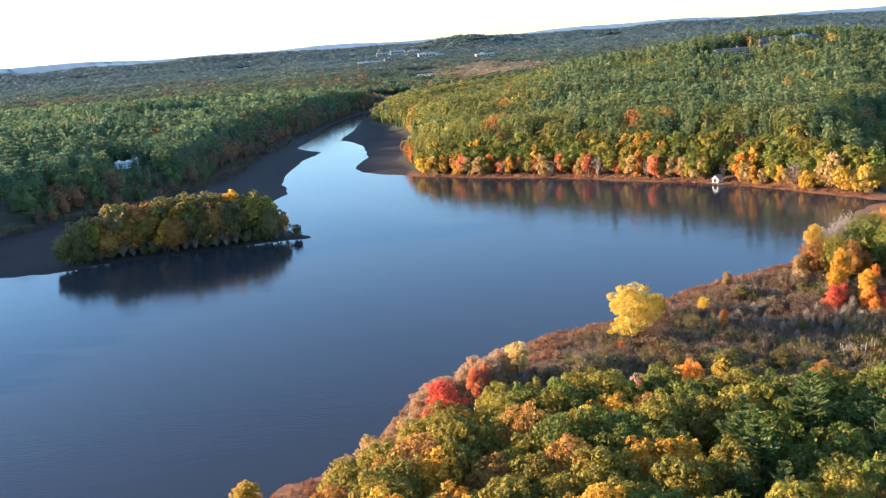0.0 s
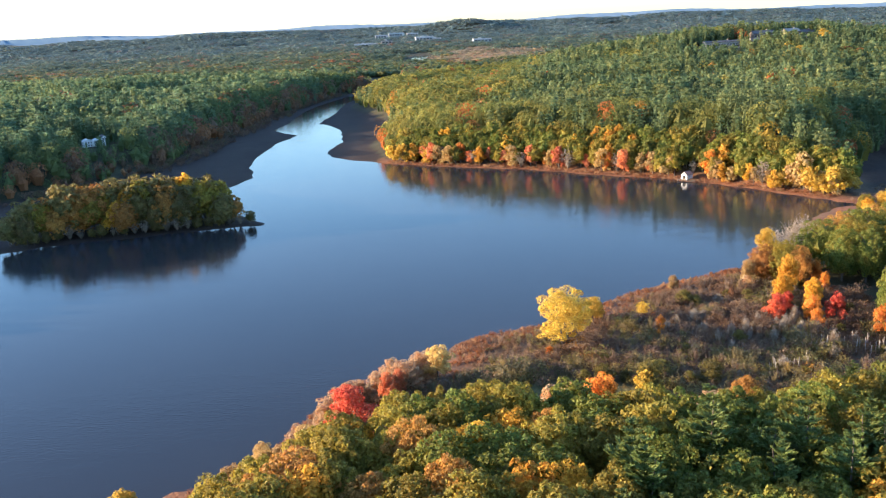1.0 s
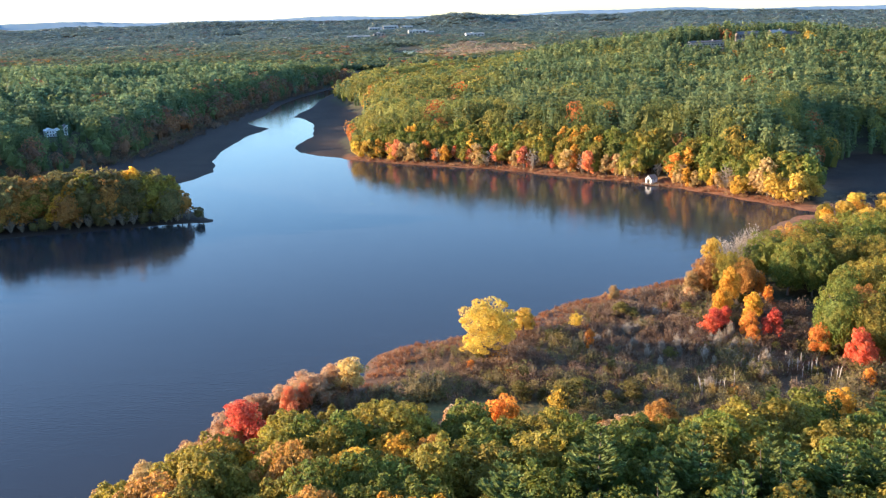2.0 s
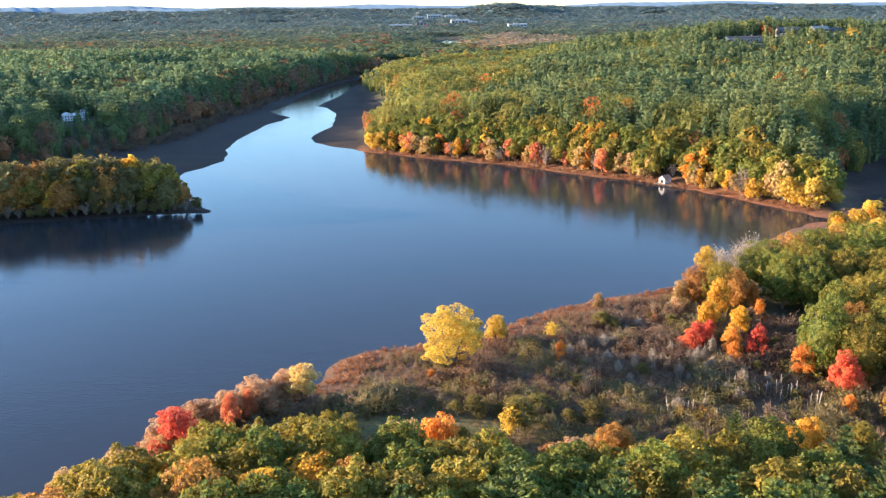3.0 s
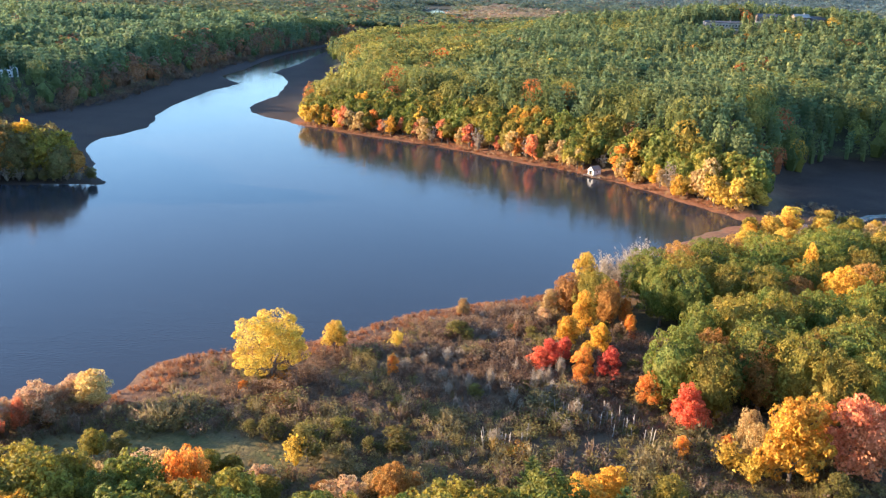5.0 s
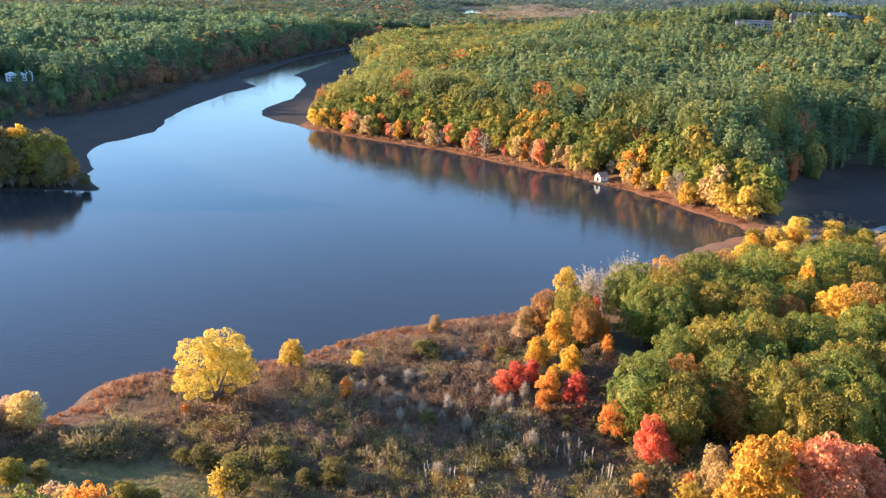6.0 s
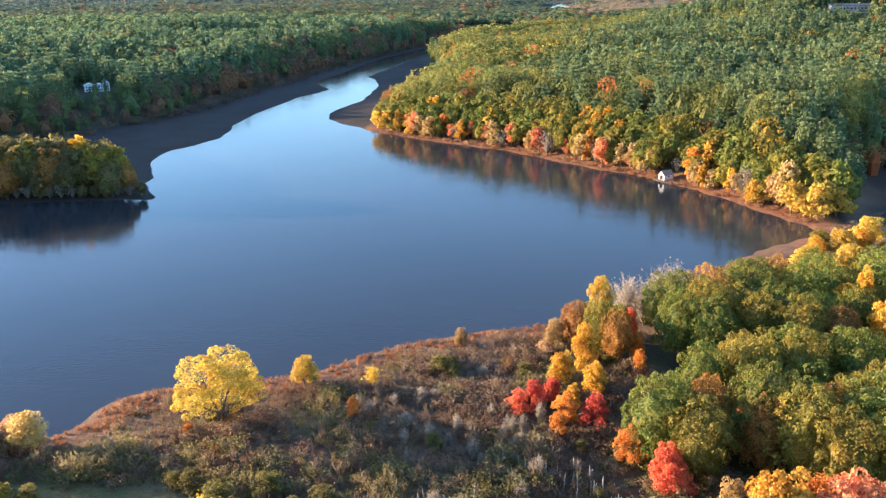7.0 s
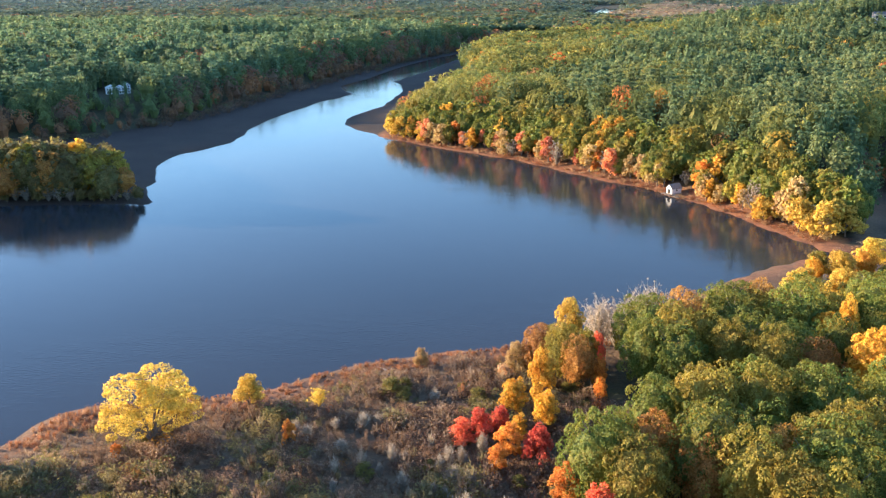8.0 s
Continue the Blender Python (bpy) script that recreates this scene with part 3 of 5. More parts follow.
big_oak_green = Kind("large_oak", "large spreading oak with deep green leaves", "tree", "large oaks beside the meadow", OAK_DARK, *oak_like(7, 3, 64, 96, 0.021, 0.92, 0.0, 0.02, 8, 0.9, (0.13, 0.23)))
big_rust = Kind("large_oak", "large oak turned tawny orange brown", "tree", "large oaks beside the meadow", RUST, *oak_like(8, 2, 64, 96, 0.021, 0.92, 0.0, 0.02, 8, 0.9, (0.13, 0.23)))
def spreading(seed):
    """A broad tree of four leaning stems, each with its own head of leaves, and sky between them."""
    rng = np.random.default_rng(seed)
    heads = ((-0.30, -0.05, 0.30, 0.72, 0.30), (-0.10, 0.05, 0.52, 0.96, 0.30), (0.20, -0.04, 0.50, 0.93, 0.28), (0.42, 0.06, 0.34, 0.70, 0.24), (-0.22, 0.0, 0.10, 0.44, 0.26), (0.12, -0.12, 0.16, 0.40, 0.22), (0.02, 0.22, 0.4, 0.8, 0.26), (-0.38, 0.1, 0.2, 0.5, 0.2))
    crown, wood = [], []
    for hx, hy, z0, z1, r in heads:
        v, f = round_crown(rng, 13, 190, 0.042, 2.1 * r / (z1 - z0), 0.0, (0.24, 0.42), 0.7, True, 0.0)
        crown.append((v * (z1 - z0) + (hx, hy, z0), f))
        wood.append(tube(np.array([(0, 0, 0.06), (hx * 0.4, hy * 0.4, z0 * 0.6 + 0.08), (hx, hy, (z0 + z1) / 2)]), [0.022, 0.015, 0.005], 6))
    return [joined(crown)], [tube(np.array([(0, 0, -0.04), (0, 0, 0.03), (0, 0, 0.12)]), [0.034, 0.028, 0.026])], wood


yellow_tree = Kind("silver_maple", "broad bright yellow maple with gaps in its crown", "tree", "", YELLOW, *spreading(9)[:2])
maple_yellow = Kind("yellow_tree", "small tree with bright yellow leaves", "tree", "small autumn trees", YELLOW, *ragged_like(10, 4, 9, 64, 0.029, 0.8, 0.1))
maple_gold = Kind("golden_tree", "small tree with golden orange leaves", "tree", "small autumn trees", GOLD, *ragged_like(11, 4, 9, 64, 0.029, 0.68, 0.08))
maple_orange = Kind("orange_maple", "small maple with bright orange leaves", "tree", "small autumn trees", ORANGE, *ragged_like(12, 4, 9, 64, 0.029, 0.74, 0.06))
maple_red = Kind("red_maple", "small maple with bright red leaves", "tree", "small autumn trees", RED, *ragged_like(13, 4, 9, 64, 0.029, 0.82, 0.06))
maple_coral = Kind("coral_maple", "small maple with coral red leaves", "tree", "small autumn trees", CORAL, *ragged_like(19, 3, 9, 64, 0.029, 0.82, 0.06))
tan_tree = Kind("pale_tree", "small tree with thin pale tan leaves", "tree", "small autumn trees", TAN, *ragged_like(14, 4, 9, 64, 0.029, 0.86, 0.02))
cream_tree = Kind("cream_tree", "small tree with cream yellow leaves on the bank", "tree", "small autumn trees", CREAM, *ragged_like(20, 2, 9, 64, 0.029, 0.9, 0.02))
pink_bush = Kind("bare_bush", "tall nearly bare bush with pinkish grey twigs and few orange leaves", "bush", "bushes on the bank", PINK, *ragged_like(15, 3, 9, 64, 0.029, 1.1, 0.0), "foliage", "stems")
grey_tree = Kind("bare_tree", "nearly bare grey tree with fine twigs", "tree", "bare trees", GREY, *twiggy_like(16, 3, 150, 6, 0.85, 200, 0.04))
olive_bush = Kind("olive_bush", "rounded olive green bush in the meadow", "bush", "meadow bushes", OLIVE, *ragged_like(17, 3, 8, 36, 0.04, 1.15, 0.0), "foliage", "stems")
yellow_bush = Kind("yellow_bush", "small yellow leaved bush in the meadow", "bush", "meadow bushes", YELLOW, *twiggy_like(18, 2, 70, 3, 0.9, 420, 0.09), "foliage", "stems")


def crowded(rng, poly, gap, jitter=0.38, box=None):
    """Places about a gap apart, uneven, inside the polygon."""
    p = np.array(poly)
    a, b, c, d = box or (p[:, 0].min(), p[:, 1].min(), p[:, 0].max(), p[:, 1].max())
    gx, gy = np.meshgrid(np.arange(a, c, gap), np.arange(b, d, gap * 0.9))
    gx = gx + (np.arange(gx.shape[0]) % 2)[:, None] * gap / 2
    x, y = gx.ravel() + rng.uniform(-jitter, jitter, gx.size) * gap, gy.ravel() + rng.uniform(-jitter, jitter, gx.size) * gap
    k = inside(poly, x, y)
    return x[k], y[k]


def plant_home_wood():
    rng = np.random.default_rng(21)
    for x, y in zip(*crowded(rng, HOME_WOOD, 6.1)):
        if y < 108 or x > 122:
            continue
        edge = float(border(HOME_WOOD, x, y))
        band = abs(y - (130 + 0.10 * (x - 30))) < 6.5 and 24 < x < 104
        r = rng.random()
        if band and r < 0.62:
            pine.plant(rng, x, y, rng.uniform(18.5, 23.5), rng.uniform(0.72, 0.92))
        elif band and r < 0.72:
            continue
        elif r < 0.06 and (x > 48 or y < 142) and x > 6:
            pine.plant(rng, x, y, rng.uniform(14, 18))
        else:
            h = rng.uniform(14, 17) * (0.86 if edge < 6 else 1)
            if x < 14 - 0.25 * (y - 140) and r > 0.35:
                kind = oak if r < 0.6 else oak_gold if r < 0.75 else tan_tree if r < 0.9 else oak_rust
                h *= 0.86 if kind is tan_tree else 1
            else:
                kind = oak if r < (0.46 if y > 128 else 0.66) else oak_green if r < 0.93 else oak_gold if r < 0.975 else oak_rust
            kind.plant(rng, x, y, h, rng.uniform(0.9, 1.15))


FRONT_OAKS = [(118.5, 223), (120, 208), (130, 205.5), (146, 207), (165, 207), (176, 200), (206, 200), (206, 247), (160, 249), (142, 245), (131, 238), (122, 231)]
BACK_OAKS = [(120.5, 252), (119, 266), (125, 278), (136, 285), (146, 294), (153, 316), (163, 336), (185, 350), (206, 345), (206, 254), (165, 258), (150, 254), (130, 256)]


def plant_oak_wood():
    rng = np.random.default_rng(22)
    for x, y in zip(*crowded(rng, FRONT_OAKS, 7.6, 0.38)):
        r = rng.random()
        kind = big_oak if r < 0.42 else big_oak_green if r < 0.88 else big_rust if r < 0.97 else oak_gold
        kind.plant(rng, x, y, rng.uniform(14, 18.5), rng.uniform(0.75, 0.92))
    for x, y in zip(*crowded(rng, BACK_OAKS, 8.6, 0.34)):
        r = rng.random()
        back = step(292, 320, y)
        h = rng.uniform(14, 18) - 7.0 * back
        if r < 0.75 * back:
            (maple_yellow if r < 0.25 else tan_tree if r < 0.4 else oak_gold if r < 0.55 else oak).plant(rng, x, y, rng.uniform(7, 10.5), 1.1)
        else:
            r = rng.random()
            kind = big_oak_green if r < 0.42 or x < 128 else big_oak if r < 0.88 else big_rust if r < 0.94 else oak_gold
            kind.plant(rng, x, y, h * rng.uniform(0.85, 1.05), rng.uniform(0.82, 1.05))


def plant_named():
    rng = np.random.default_rng(23)
    maple = yellow_tree.plant(rng, 42.2, 217.5, 15.4, 1.08)
    for v, f in spreading(9)[2]:
        part("stem", mesh_of("maple_stem", v, f, BARK), maple)
    for kind, x, y, h, w, label in (
            (maple_yellow, 52, 235, 7.4, 1.1, "small rounded yellow tree by the water"), (cream_tree, 13, 203, 8.4, 1.15, ""),
            (maple_red, -3.8, 177, 10.2, 1.15, "rounded bright red maple on the bank"), (pink_bush, 6, 195, 7.5, 1.0, ""), (pink_bush, 1, 191, 7.0, 1.0, ""),
            (pink_bush, -9, 180, 5.1, 1.1, ""), (pink_bush, -13, 172, 5.1, 1.1, ""), (pink_bush, -5, 190, 5.5, 1.1, ""), (maple_coral, 3, 187, 8, 0.55, ""), (tan_tree, -18, 164, 5.5, 1.1, ""), (tan_tree, -6, 176, 5.5, 1.1, ""), (pink_bush, -7, 168, 5.5, 1.1, ""), (tan_tree, -14, 160, 6.4, 1.1, ""), (tan_tree, -23, 148, 6, 1.1, ""), (tan_tree, -11, 168, 6.4, 1.1, ""), (tan_tree, -17, 160, 6, 1.1, ""), (pink_bush, 8, 203, 4.5, 1.1, ""),
            (maple_coral, 5, 192, 7, 0.5, ""), (maple_yellow, -38, 148, 6.5, 1.1, "yellow bush at the water's edge"), (tan_tree, -21.5, 155, 6, 1.1, ""),
            (maple_orange, 66, 222, 5.2, 0.75, "small orange tree in the meadow"), (yellow_bush, 65, 238, 3.8, 1.0, ""), (olive_bush, 77, 245, 4.2, 1.0, "pale olive bush near the shore"),
            (tan_tree, 78.2, 261.5, 4.6, 0.9, "pale feathery bush at the shore"), (maple_orange, 38.5, 212, 2.6, 1.2, ""),
            (tan_tree, 129.5, 198, 9, 0.75, ""), (olive_bush, 56, 187, 7.6, 0.75, "tall thin yellow green bush in the meadow"), (yellow_bush, 54.5, 185, 5.5, 0.8, ""),
            (maple_orange, 43.5, 166.5, 13.6, 0.85, "rounded orange maple at the edge of the wood"), (tan_tree, 38.5, 170, 10.5, 0.85, ""), (pink_bush, 35, 172, 9, 0.9, ""), (oak_rust, 71.5, 174, 8.5, 1.0, ""),
            (oak, 22, 183, 6, 1.1, ""), (olive_bush, 25, 186, 4, 1.0, ""), (maple_red, 168, 226, 9, 1.0, ""), (maple_gold, 172, 221, 11, 1.0, ""),
            (maple_orange, 126, 197, 4.5, 1.0, ""), (maple_orange, 118, 195, 5, 0.9, ""),
            (olive_bush, 97, 176, 6.5, 1.0, ""), (oak_gold, 104, 176, 9, 1.1, ""), (oak, 112, 174, 9, 1.1, ""), (pine, 92, 176, 10, 1.1, ""), (oak_gold, 99, 171, 10, 1.1, ""),
            (maple_yellow, 107.5, 273, 14, 0.62, "yellow tree at the corner of the oak wood"), (big_rust, 103.5, 262, 11.5, 0.95, ""), (big_oak, 108, 259.5, 12.5, 0.85, ""), (big_rust, 111.5, 256, 11.5, 0.8, ""), (oak, 112, 264, 10, 0.8, ""),
            (tan_tree, 98.7, 260.5, 8, 0.8, "pale grey brown tree at the meadow's edge"), (pink_bush, 97, 256, 4.5, 1.0, ""), (grey_tree, 113, 282, 10.5, 1.1, ""), (grey_tree, 121, 285.5, 11.5, 1.1, ""), (grey_tree, 117, 280, 10.5, 1.1, ""), (grey_tree, 124, 288, 11.5, 1.1, ""),
            (maple_gold, 105.7, 249, 11.5, 0.72, "golden orange pointed maple"), (maple_gold, 101.5, 242, 8, 1.0, ""), (maple_gold, 108.2, 238, 8, 0.9, ""), (maple_orange, 103.7, 226.5, 7, 0.95, ""), (maple_orange, 103, 221.5, 5.5, 1.0, ""), (maple_gold, 104.5, 231, 6.5, 0.9, ""),
            (maple_red, 109, 225.5, 8, 0.8, ""), (maple_red, 97.5, 232.5, 6.2, 1.0, ""), (maple_red, 95.2, 229, 5.5, 1.1, ""), (maple_red, 100.5, 235, 5.5, 0.9, ""), (maple_orange, 115.6, 256, 8, 0.6, ""), (maple_red, 114, 268, 8.5, 0.6, ""), (maple_orange, 116.5, 251.5, 5.5, 0.8, ""),
            (maple_orange, 115.2, 213.8, 8.2, 0.95, "orange maple with thinning leaves"), (maple_red, 120.8, 206.5, 9.5, 0.8, ""), (maple_red, 122.5, 206, 7, 0.9, ""), (maple_gold, 134, 189, 17.2, 0.95, "large golden orange maple"), (tan_tree, 129.5, 193, 9, 0.7, ""),
            (maple_coral, 143, 190, 16.5, 0.9, "large coral red maple"), (maple_coral, 150, 193, 14, 0.9, ""), (maple_orange, 139.5, 196, 12, 0.9, ""), (maple_gold, 162, 274.5, 17.5, 0.52, "narrow golden tree among the oaks"), (maple_yellow, 165.5, 307, 13.5, 0.95, ""),
            (olive_bush, 60, 196, 4.2, 1.2, ""), (olive_bush, 70, 193, 4.5, 1.2, ""), (olive_bush, 48, 195, 4, 1.2, ""),
            (yellow_bush, 128, 188, 5, 1.1, ""), (yellow_bush, 125, 192, 5, 1.1, ""), (olive_bush, 139.5, 183, 6.5, 0.8, ""),
            (maple_orange, 10, 160, 8.5, 0.9, ""), (maple_red, 1, 158, 9, 0.8, ""), (maple_orange, 24, 128, 11.5, 0.9, ""), (maple_red, -12, 140, 10, 0.9, "")):
        kind.plant(rng, x, y, h, w, label)


plant_home_wood()
plant_oak_wood()
plant_named()

# trees along the opposite shore, from the point to the creek
shore_oak = Kind("shore_tree", "olive green and gold oak at the far shore", "tree", "trees along the far shore", OAK, *oak_like(31, 3, 20, 34, 0.062, 0.75, 0.1, lobe=(0.22, 0.38)))
shore_gold = Kind("shore_tree", "golden yellow tree at the far shore", "tree", "trees along the far shore", GOLD, *ragged_like(32, 3, 6, 13, 0.075, 0.78, 0.04))
shore_yellow = Kind("shore_tree", "bright yellow tree at the far shore", "tree", "trees along the far shore", YELLOW, *ragged_like(33, 3, 6, 13, 0.075, 0.9, 0.04))
shore_orange = Kind("shore_tree", "bright orange maple at the far shore", "tree", "trees along the far shore", ORANGE, *ragged_like(34, 3, 6, 13, 0.075, 0.66, 0.04))
shore_red = Kind("shore_tree", "coral red maple at the far shore", "tree", "trees along the far shore", CORAL, *ragged_like(35, 3, 6, 13, 0.075, 0.66, 0.04))
shore_tan = Kind("shore_tree", "pale tan thinning tree at the far shore", "tree", "trees along the far shore", TAN, *ragged_like(36, 3, 6, 13, 0.075, 0.8, 0.04))
shore_green = Kind("shore_tree", "still green oak behind the far shore", "tree", "trees along the far shore", OAK_DARK, *oak_like(41, 3, 20, 34, 0.062, 0.75, 0.1, lobe=(0.22, 0.38)))
isle_oak = Kind("spit_oak", "dull olive green oak on the wooded spit", "tree", "trees of the wooded spit", DULL, *oak_like(38, 3, 20, 34, 0.062, 0.8, 0.0, lobe=(0.22, 0.38)))
isle_rust = Kind("spit_oak", "russet and gold oak on the wooded spit", "tree", "trees of the wooded spit", RUST, *oak_like(39, 3, 20, 34, 0.062, 0.8, 0.0, lobe=(0.22, 0.38)))
shore_grey = Kind("shore_tree", "bare grey tree at the far shore", "tree", "trees along the far shore", GREY, *twiggy_like(37, 2, 60, 3, 0.8, 120, 0.07))
FAR_LINE = [(-22, 532), (-2, 518), (29, 501), (57, 485), (83.5, 464), (107.5, 446), (125, 430), (138, 415), (155, 393), (166, 377)]


def along(line, u):
    """The place at the share u of a line's length, and the way inland."""
    p = np.array(line, float)
    s = np.concatenate([[0], np.cumsum(np.hypot(*np.diff(p, axis=0).T))])
    t = u * s[-1]
    i = min(np.searchsorted(s, t, "right") - 1, len(p) - 2)
    d = (p[i + 1] - p[i]) / np.hypot(*(p[i + 1] - p[i]))
    return p[i] + d * (t - s[i]), np.array([-d[1], d[0]])


def plant_far_shore():
    rng = np.random.default_rng(24)
    row = "YGYKGKRYRTPTKORPGRKKRTKPRKOTGRPTKRKTGOPRKTRTKTKRPTOKTGTKGTPTGYTTGTYT"
    kinds = {"Y": shore_yellow, "G": shore_gold, "O": shore_orange, "R": shore_red, "T": shore_tan, "P": shore_grey, "K": shore_oak}
    for i, c in enumerate(row):
        u = (i + 0.5) / len(row)
        p, inland = along(FAR_LINE, u)
        q = p + inland * rng.uniform(4.5, 8) + rng.normal(0, 0.8, 2)
        if np.hypot(q[0] - 126, q[1] - 437) < 6:
            continue
        late = u > 0.8
        h = rng.uniform(7.5, 12.5) if not late else rng.uniform(7, 10)
        kinds[c].plant(rng, q[0], q[1], h, rng.uniform(0.9, 1.15))
        for depth in (10.5, 15.5, 20.5) if i % 2 == 0 else (12.5, 18):
            q = p + inland * (depth + rng.uniform(-1.5, 1.5)) + rng.normal(0, 1.0, 2)
            if np.hypot(q[0] - 126, q[1] - 437) < 6 or (late and depth < 12):
                continue
            r = rng.random()
            (shore_green if r < 0.68 else shore_oak if r < 0.95 else shore_gold).plant(rng, q[0], q[1], rng.uniform(10, 13) + 0.12 * depth, rng.uniform(0.9, 1.1))
    shore_tan.plant(rng, 163, 396, 15.5, 0.85, "tall pale tan tree among yellow ones")
    shore_tan.plant(rng, 160, 398, 12, 1.0)
    for kind, x, y, h in ((shore_oak, 131, 444, 12), (shore_oak, 126.5, 447, 13), (shore_red, 133, 438.5, 8.5), (shore_oak, 121, 447, 12), (shore_grey, 129, 439.5, 6)):
        kind.plant(rng, x, y, h)
    for x, y, h in ((164, 389, 11.5), (171.5, 382, 12), (177, 385, 11), (154, 400, 8.5)):
        shore_yellow.plant(rng, x, y, h, 1.05)


def plant_island():
    rng = np.random.default_rng(25)
    isle = [(-156, 356), (-136, 366), (-112, 371), (-90, 376), (-74, 381), (-72, 390), (-88, 398), (-112, 396), (-138, 388), (-158, 372)]
    for x, y in zip(*crowded(rng, isle, 6.0)):
        r = rng.random()
        inner = float(border(isle, x, y))
        h = (13 + 7 * step(0, 8, inner)) * rng.uniform(0.8, 1.1) * (0.8 if x < -145 else 1)
        (isle_oak if r < 0.5 else isle_rust if r < 0.76 else shore_gold if r < 0.82 else shore_tan if r < 0.88 else shore_oak).plant(rng, x, y, h, rng.uniform(0.95, 1.2))
    for x, y in zip(np.linspace(-150, -66, 22), np.interp(np.linspace(-150, -66, 22), [-156, -136, -112, -90, -66], [354, 364, 369, 374, 381])):
        (isle_oak if rng.random() < 0.5 else shore_grey).plant(rng, x, y + 2.5, rng.uniform(3.5, 6.5), 1.2, "low grey bush on the muddy shore")


plant_far_shore()
plant_island()

# ---- the woods beyond, as masses of trees ----
def tuft_oak(seed, n, leaf, width=0.78):
    """A far broadleaved tree, one high: a rounded crown that swells into a few heads of leaves."""
    rng = np.random.default_rng(seed)
    v, f = dome(rng, 5, 0.1)
    k = np.arange(8) + 0.5
    up, ang = 1 - 1.2 * k / 8, k * 2.4 + rng.uniform(0, 6)
    heads = unit(np.stack([np.cos(ang) * np.sqrt(1 - up ** 2), np.sin(ang) * np.sqrt(1 - up ** 2), up], 1) + rng.normal(0, 0.12, (8, 3)))
    d = unit(rng.normal(0, 1, (n, 3)) + (0, 0, 0.45))
    near_head = d @ heads.T
    best = heads[near_head.argmax(1)]
    swell = 0.74 + 0.30 * np.clip(near_head.max(1), 0, 1)[:, None] ** 5
    at = d * swell * (width / 2, width / 2, 0.46) * rng.uniform(0.94, 1.05, (n, 1)) + (0, 0, 0.54)
    return joined([(v * (width * 0.78, width * 0.78, 0.8), f), leaves(rng, at, unit(d * 1.4 - best * 0.7), leaf, 1.25, 0.32)])


def tuft_pine(seed, n, leaf, width=0.52):
    """A far pine, one high: a broad ragged crown of level sprays that narrows to its tip."""
    rng = np.random.default_rng(seed)
    v, f = dome(rng, 5, 0.6)
    tiers = 6
    k = rng.integers(tiers, size=n)
    t = 0.26 + 0.72 * ((k + 0.5) / tiers) + rng.normal(0, 0.016, n)
    a = rng.uniform(0, 6.283, n)
    u = rng.random(n) ** 0.45
    lobed = 1 + 0.28 * np.sin(a * 3 + k * 2.1 + seed)
    reach = width / 2 * np.minimum(1, np.maximum(1.03 - t, 0.02) / 0.5) ** 0.62 * lobed * u
    at = np.stack([np.cos(a) * reach, np.sin(a) * reach, t + 0.12 * u * width - 0.02], 1)
    d = unit(np.stack([np.cos(a) * 0.9, np.sin(a) * 0.9, np.full(n, 0.75)], 1))
    return joined([(v * (width * 0.62, width * 0.62, 0.84), f), leaves(rng, at, d, leaf, 1.5, 0.3)])


FAR_OAKS = [tuft_oak(40 + k, 306, 0.052) for k in range(7)]
FAR_PINES = [tuft_pine(50 + k, 260, 0.055) for k in range(7)]
THIN_OAKS = [tuft_oak(60 + k, 81, 0.10) for k in range(8)]
THIN_PINES = [tuft_pine(70 + k, 76, 0.095) for k in range(8)]


def canopy_patch(seed, n, leaf):
    """A patch of distant canopy, one across: sprays of leaves over a few low swells."""
    rng = np.random.default_rng(seed)
    p = rng.uniform(-0.5, 0.5, (n, 2))
    tops = rng.uniform(-0.42, 0.42, (5, 2))
    gap = np.linalg.norm(p[:, None] - tops[None], axis=2)
    z = 1 - 1.6 * gap.min(1)
    out = unit(np.concatenate([(p - tops[gap.argmin(1)]) * 3.2, np.full((n, 1), 0.75)], 1))
    return leaves(rng, np.concatenate([p, z[:, None]], 1), out, leaf, 1.2, 0.35)


PATCHES = [canopy_patch(80 + k, 26, 0.25) for k in range(9)]


def scrub_shape(seed, stems, twigs, leaf_n, leaf, width, thick, heads=4):
    """A low bush, one high: fanning twigs under a few rounded heads of leaves."""
    rng = np.random.default_rng(seed)
    out = [twig_crown(rng, stems, twigs, width, 0.0, thick)]
    for k in range(heads):
        a, r = k * 6.283 / heads + rng.uniform(-0.5, 0.5), rng.uniform(0.2, 0.32)
        c = np.array([np.cos(a) * width * 0.24, np.sin(a) * width * 0.24, rng.uniform(0.35, 0.68)])
        d = unit(rng.normal(0, 1, (leaf_n // heads, 3)) + (0, 0, 0.35))
        out.append(leaves(rng, c + d * (r * width, r * width, r) * rng.uniform(0.75, 1.1, (leaf_n // heads, 1)), d, leaf, 1.5, 0.5))
    return joined(out)


BUSHES = [scrub_shape(90 + k, 10, 1, 108, 0.085, 1.2, 0.012) for k in range(6)]
STEMS = [scrub_shape(110 + k, 26, 2, 14, 0.12, 0.9, 0.014) for k in range(5)]


